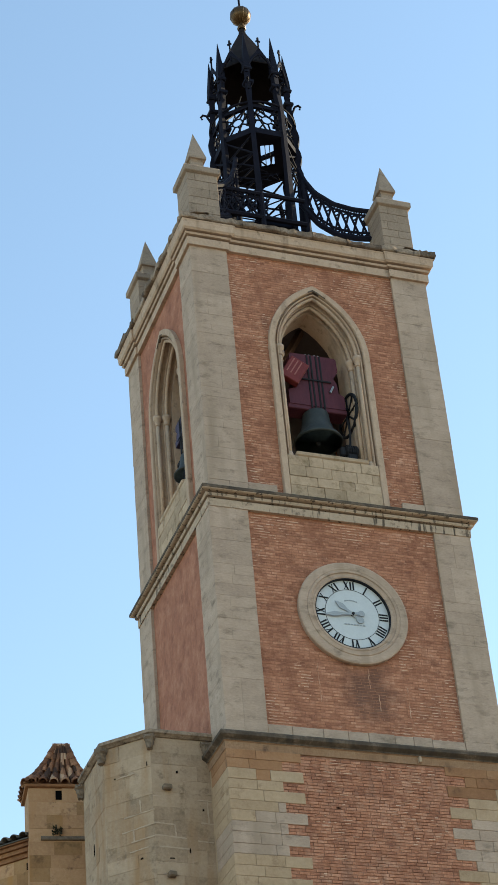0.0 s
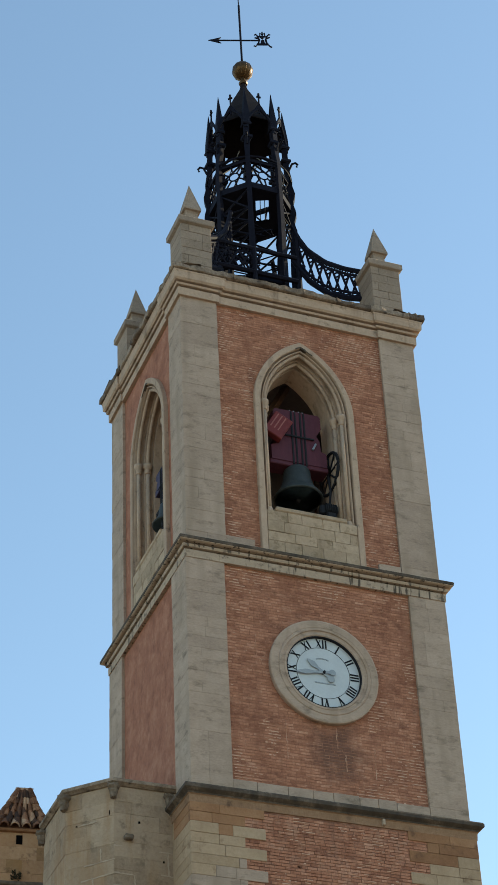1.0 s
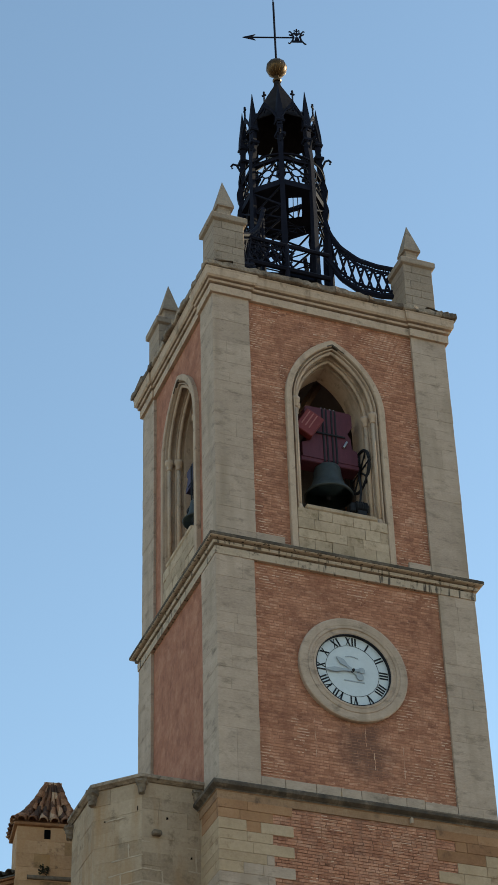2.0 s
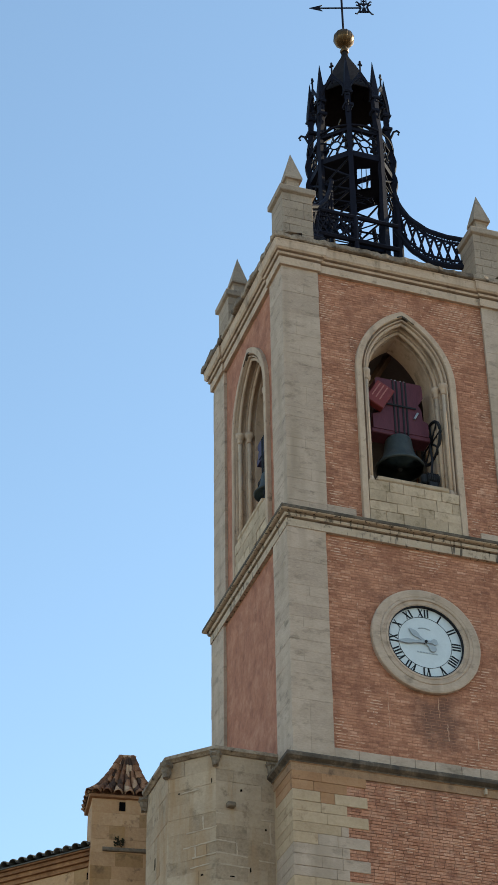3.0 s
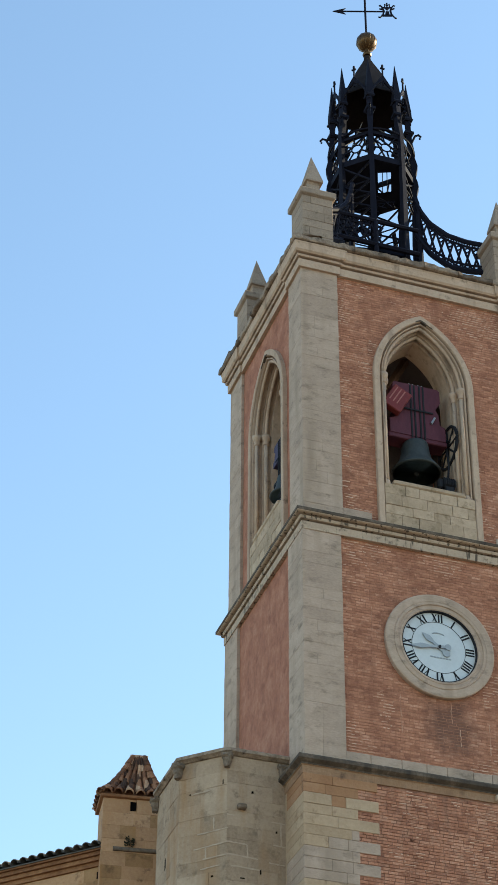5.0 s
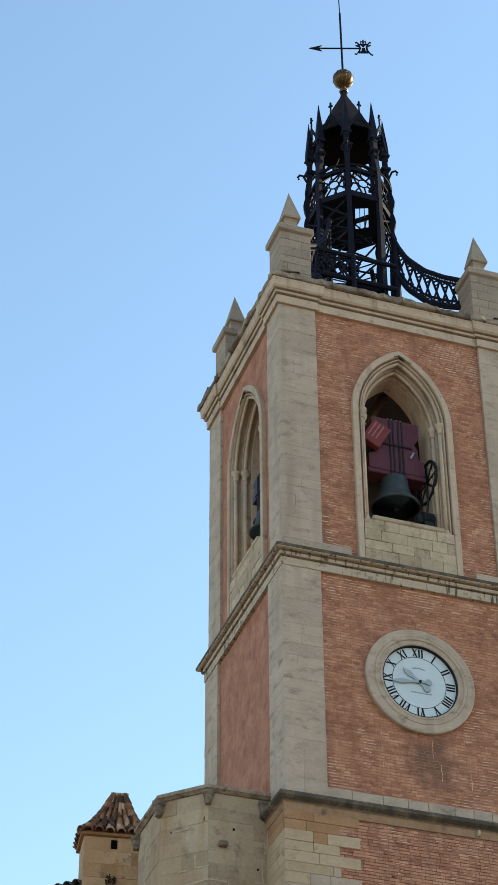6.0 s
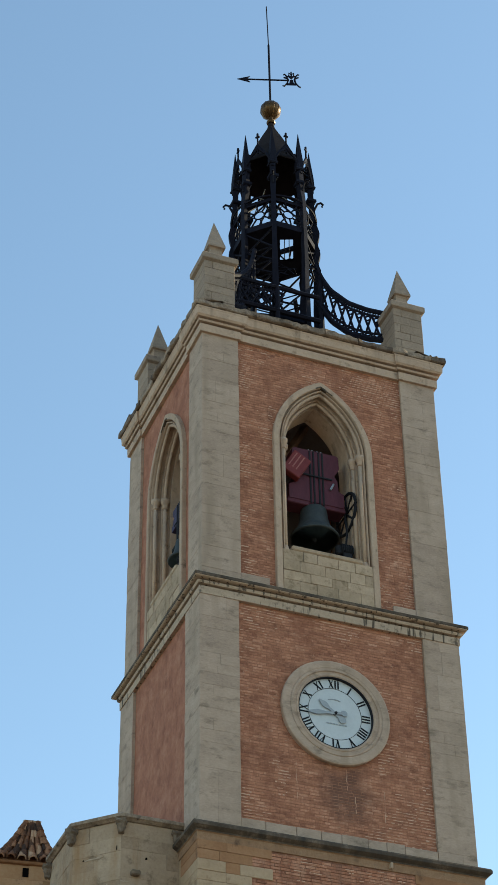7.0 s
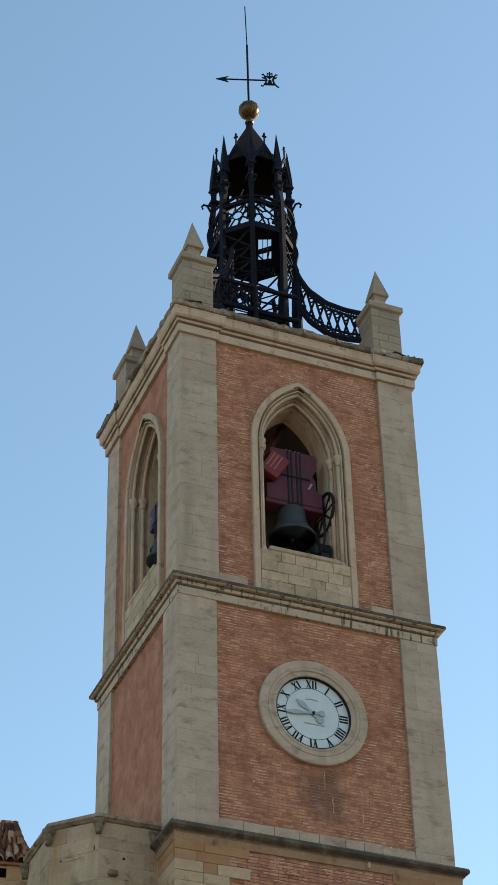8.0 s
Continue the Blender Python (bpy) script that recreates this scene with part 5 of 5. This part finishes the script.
def slope_at(s):
    s = min(max(s, 0.0), 0.999) * (len(SLOPE) - 1)
    i = int(s)
    f = s - i
    return SLOPE[i][0] + (SLOPE[i + 1][0] - SLOPE[i][0]) * f, SLOPE[i][1] + (SLOPE[i + 1][1] - SLOPE[i][1]) * f


rnd = random.Random(51)
for flip in (False, True):
    def rp(c, s):
        """A point of a roof side: c from -1 to 1 across, s from eave to top."""
        o, h = slope_at(s)
        a, b = TW / 2 + o, TD / 2 + o * KD
        mid_u = TW / 2 + 0.115 * h / 1.2        # the top leans off the middle
        u, v = mid_u + c * a, TD / 2 - b
        if flip:
            u, v = mid_u - a, TD / 2 - c * b
        return Vector((*tp(u, v), TZ + h))
    ac = (rp(1, 0) - rp(-1, 0)).normalized()
    for row in range(7):
        n = 4 if flip else 6
        for i in range(n):
            c = ((i + 0.5) / n * 2 - 1) * 0.94
            s = row / 7
            p0, p1 = rp(c, s), rp(c, min(0.99, s + 0.18))
            narrow = (TW / 2 + slope_at(s)[0]) / (TW / 2 + slope_at(0)[0])
            lay_tile(TM, p0 + ac * rnd.uniform(-0.01, 0.01), p1 - p0, ac, turret, 0.028 + rnd.uniform(-0.008, 0.008), max(0.42, narrow) * 1.12)
    for side in ((-1, 1) if not flip else (-1,)):
        for row in range(7):
            p0, p1 = rp(side, row / 7), rp(side, min(0.99, row / 7 + 0.18))
            lay_tile(TM, p0, p1 - p0, (p1 - p0).cross(Vector((0, 0, 1))), turret, 0.02)

# a weed rooted on the turret's ledge
WEED = material("dull_dark_foliage", [(0.3, (0.022, 0.021, 0.013)), (0.5, (0.040, 0.037, 0.022)), (0.7, (0.070, 0.062, 0.036))], scale=9, vary="island", spread=0.5)
rnd = random.Random(83)
bm = bmesh.new()
for i in range(110):
    a, lift, reach = rnd.uniform(0, math.tau), rnd.uniform(0.0, 0.22), rnd.uniform(0.01, 0.09)
    c = Vector((*tp(0.64 + math.cos(a) * reach, -0.03 - abs(math.sin(a)) * reach * 0.6), 22.04 + lift))
    side = Vector((rnd.uniform(-1, 1), rnd.uniform(-1, 1), rnd.uniform(-0.4, 0.4))).normalized() * 0.018
    tip = c + Vector((math.cos(a) * 0.05, -0.03, rnd.uniform(-0.02, 0.06)))
    bm.faces.new([bm.verts.new(v) for v in (c - side, c + (tip - c) * 0.5 - side * 1.4, tip, c + (tip - c) * 0.5 + side * 1.4)])
weed = part("weed", bm, WEED)
tagged(weed, "small dark weed growing from the turret's stone ledge", "weed")

# ---- the chancel wall and eaves beyond the turret ----
church = thing("church_chancel", (-5.5, 8.5, 0), "ochre stone chancel wall with a curved-tile eave", "church")
E0, E1 = Vector((-2.95, 4.85)), Vector((-9.0, 11.4))
ed = (E1 - E0).normalized()
en = Vector((-ed.y, ed.x))               # towards the church's inside is -en
if en.dot(Vector((-1, -1))) < 0:
    en = -en
EL = (E1 - E0).length
EZ = 22.12


def cp(u, o):
    q = E0 + ed * u + en * o
    return (q.x, q.y)


def wallprism(u0, u1, o0, o1, z0, z1):
    bm = bmesh.new()
    pts = [cp(u0, o0), cp(u1, o0), cp(u1, o1), cp(u0, o1)]
    a = [bm.verts.new((*p, z0)) for p in pts]
    b = [bm.verts.new((*p, z1)) for p in pts]
    bm.faces.new(a), bm.faces.new(b)
    for i in range(4):
        bm.faces.new((a[i], a[(i + 1) % 4], b[(i + 1) % 4], b[i]))
    return bm


put("wall", wallprism(0.25, EL, -0.26, -1.0, 0, EZ - 0.4), CREAM, church, "ochre ashlar wall")
for o, z0, z1 in ((-0.20, EZ - 0.42, EZ - 0.31), (-0.13, EZ - 0.31, EZ - 0.21), (-0.07, EZ - 0.21, EZ - 0.12), (-0.01, EZ - 0.12, EZ - 0.05)):
    put("eave_course", wallprism(0.25, EL, o, -1.0, z0 + 0.003, z1 - 0.003), EAVE, church, "stepped brick eave course")
bm = bmesh.new()
pts = [(*cp(0.25, 0.02), EZ - 0.05), (*cp(EL, 0.02), EZ - 0.05), (*cp(EL, -5), EZ + 1.4), (*cp(0.25, -3), EZ + 0.9), (*cp(0.25, -3), EZ + 0.6), (*cp(EL, -5), EZ + 1.1), (*cp(EL, 0.02), EZ - 0.08), (*cp(0.25, 0.02), EZ - 0.08)]
v = [bm.verts.new(p) for p in pts]
for f in ((0, 1, 2, 3), (4, 5, 6, 7), (0, 7, 6, 1), (1, 6, 5, 2), (2, 5, 4, 3), (3, 4, 7, 0)):
    bm.faces.new([v[i] for i in f])
croof = put("roof", bm, TILEDARK, church, "low-pitched roof of curved clay tiles")
upd = Vector((*(-en), 0.28))
k = 0
u = 0.42
while u < 5.5:
    for row in range(2):
        base = Vector((*cp(u, 0.06), EZ - 0.04)) + upd.normalized() * (row * 0.34)
        lay_tile(TM2, base, upd, Vector((*ed, 0)) * -1, croof, 0.02)
    u += 0.245
rnd = random.Random(61)
z = EZ - 0.43
while z > 20.2:
    h = rnd.uniform(0.28, 0.36)
    u = 0.25
    while u < 4.4:
        u1 = u + rnd.uniform(0.4, 0.8)
        put("stone_block", wallprism(u + 0.001, u1 - 0.001, -0.245 + rnd.uniform(-0.004, 0.004), -0.3, z - h + 0.001, z - 0.001), TURRETSTONE if u > 0.8 and rnd.random() < 0.7 else CREAM, church)
        u = u1
    z -= h

# ---- brickwork of the front ----
BH, BL, JT = 0.074, 0.235, 0.015


def clear_spans(z, x0, x1, blocked):
    spans = [(x0, x1)]
    for fn in blocked:
        cut = fn(z)
        if cut is None:
            continue
        nxt = []
        for a, b in spans:
            if cut[1] <= a or cut[0] >= b:
                nxt.append((a, b))
            else:
                if cut[0] - a > 0.03:
                    nxt.append((a, cut[0]))
                if b - cut[1] > 0.03:
                    nxt.append((cut[1], b))
        spans = nxt
    return spans


def behind_arch(z):
    if z < ASP:
        return (AC - 1.33, AC + 1.33)
    r = 1.33 + ACO
    d = r * r - (z - ASP) ** 2
    if d <= ACO * ACO:
        return None
    h = math.sqrt(d) - ACO
    return (AC - h, AC + h)


def behind_clock(z):
    d = 1.33 ** 2 - (z - CZ) ** 2
    return None if d <= 0 else (CX - math.sqrt(d), CX + math.sqrt(d))



def lay_bricks(x0, x1, z0, z1, y, blocked, seed, rough=0.005):
    rr = random.Random(seed)
    out = []
    z, row = z0, 0
    while z + BH <= z1:
        for a, b in clear_spans(z + BH / 2, x0, x1, blocked):
            x = a - (row % 2) * BL / 2 + rr.uniform(-0.03, 0.03)
            while x < b:
                xa, xb = max(a, x), min(b, x + BL - JT)
                if xb - xa > 0.03:
                    out.append((xa, z + rr.uniform(0, 0.004), xb, z + BH - JT + rr.uniform(-0.004, 0.002), y + rr.uniform(-rough, rough)))
                x += BL if rr.random() < 0.8 else BL / 2
        z += BH
        row += 1
    return out


def brick_mass(bricks, depth, name, mat, parent, label, to_world=front):
    verts, faces2 = [], []
    for x0, z0, x1, z1, y in bricks:
        n = len(verts)
        verts += [(x0, y, z0), (x1, y, z0), (x1, y, z1), (x0, y, z1), (x0, y + depth, z0), (x1, y + depth, z0), (x1, y + depth, z1), (x0, y + depth, z1)]
        faces2 += [(n, n + 1, n + 2, n + 3), (n, n + 4, n + 5, n + 1), (n + 1, n + 5, n + 6, n + 2), (n + 2, n + 6, n + 7, n + 3), (n + 3, n + 7, n + 4, n)]
    me = bpy.data.meshes.new(name)
    me.from_pydata([to_world(*v) for v in verts], [], faces2)
    me.materials.append(mat)
    ob = new(name, me)
    tagged(ob, label, kind="stuff")
    return place(ob, parent)


brick_mass(lay_bricks(PW, W - PW, 28.9, 36.3, REC - 0.005, [behind_arch], 1, 0.003), 0.03, "brickwork", BRICK, wall_up, "weathered red bricks laid in thin courses")
brick_mass(lay_bricks(PWL, W - PWL, 22.45, 28.35, REC - MIDO - 0.005, [behind_clock], 2, 0.003), 0.03, "brickwork", BRICK, wall_mid, "weathered red bricks laid in thin courses")
low = lay_bricks(1.06, W - 1.06, 17.4, 21.95, 0.010 - BASE, [], 3, 0.006)
near_row = [b for b in low if b[1] > 20.9 and b[0] < 4.0]
picked = near_row[:290]
brick_mass([b for b in low if b not in picked], 0.03, "brickwork", BRICK_OLD, wall_base, "weathered red bricks laid in thin courses")
for x0, z0, x1, z1, y in picked:
    put("brick", box(x0, y, z0, x1, y + 0.03, z1), BRICK_OLD_PIECE, wall_base)



# pale mortar smeared over the joints in drifts, and a few lime runs down the wall
def smears(count, x0, x1, z0, z1, y, blocked, seed, parent, runs=()):
    rr = random.Random(seed)
    pieces = []
    while len(pieces) < count:
        x, z = rr.uniform(x0, x1 - 0.05), rr.uniform(z0, z1)
        z = z0 + round((z - z0) / BH) * BH - JT / 2
        drift = noise.noise(Vector((x * 1.1, seed * 3.7, z * 0.8))) + 0.35 * noise.noise(Vector((x * 3, seed, z * 3)))
        side = 0.22 if min(x - x0, x1 - x) < 0.3 else 0.0
        foot = 0.22 * max(0.0, 1 - (z - z0) / 1.5)
        if drift + side + foot < rr.uniform(0.05, 0.6):
            continue
        length = rr.choice((0.04, 0.06, 0.08, 0.11, 0.16)) * rr.uniform(0.8, 1.3)
        if any(cut and x < cut[1] and x + length > cut[0] for cut in (fn(z) for fn in blocked)):
            continue
        x2 = min(x1, x + length)
        h = rr.uniform(0.010, 0.026)
        pieces.append((x, z - h * 0.4, x2, z + h * 0.6, y - rr.uniform(0.005, 0.007)))
    for x, za, zb in runs:
        z = zb
        while z > za:
            h = rr.uniform(0.04, 0.14)
            c = x + rr.uniform(-0.008, 0.008)
            pieces.append((c - rr.uniform(0.003, 0.011), z - h, c + rr.uniform(0.003, 0.011), z, y - 0.0075))
            z -= h * rr.uniform(0.85, 1.0)
    brick_mass(pieces, 0.02, "mortar_smear", SMEAR, parent, "pale lime mortar smeared over brick joints")


SMEAR = material("pale_lime_smear", [(0.3, (0.400, 0.190, 0.118)), (0.5, (0.490, 0.272, 0.180)), (0.74, (0.590, 0.390, 0.280))], scale=3, fine=18, fine_amount=0.5, vary="island", spread=0.55, bump=0.8, bump_scale=20)
smears(900, PW, W - PW, 28.95, 36.2, REC - 0.005, [behind_arch], 4, wall_up)
smears(760, PWL, W - PWL, 22.7, 28.2, REC - MIDO - 0.005, [behind_clock], 8, wall_mid,
       ((2.25, 23.45, 24.35), (3.47, 23.9, 24.35), (4.38, 23.2, 23.95), (3.66, 23.3, 23.7), (1.62, 25.9, 26.5)))
smears(240, 1.65, W - 1.65, 17.6, 21.9, 0.010 - BASE, [], 6, wall_base)

# ---- black plates standing in for the shade in pits, a slit and holes ----
for k, u, z, w, h in ((2, 0.25, 21.9, 0.035, 0.03), (2, 1.05, 22.0, 0.025, 0.12), (2, 0.8, 19.9, 0.06, 0.04), (3, 0.55, 21.85, 0.05, 0.06), (3, 1.1, 21.0, 0.04, 0.05), (3, 0.3, 19.85, 0.12, 0.03), (3, 0.75, 20.0, 0.03, 0.12), (1, 0.7, 20.6, 0.07, 0.28)):
    bm = bmesh.new()
    a = [bm.verts.new(on_face(k, uu, zz, 0.009)) for uu, zz in ((u, z), (u + w, z + h * 0.15), (u + w * 0.85, z + h), (u + w * 0.1, z + h * 0.9))]
    b = [bm.verts.new(on_face(k, uu, zz, -0.01)) for uu, zz in ((u, z), (u + w, z + h * 0.15), (u + w * 0.85, z + h), (u + w * 0.1, z + h * 0.9))]
    bm.faces.new(a)
    for i in range(4):
        bm.faces.new((a[i], a[(i + 1) % 4], b[(i + 1) % 4], b[i]))
    put("pit", bm, DARK, octo, "black plate standing in for the shade in a weathered pit")
put("putlog_hole", wallprism(0.35, 0.52, -0.235, -0.3, EZ - 0.72, EZ - 0.55), DARK, church, "black square plate standing in for a shaded putlog hole")
put("cable_clip", soft_box(4.32, -0.24, 21.98, 4.38, -0.14, 22.12, 0.012), POINTING, tower, "small pale cable clip")
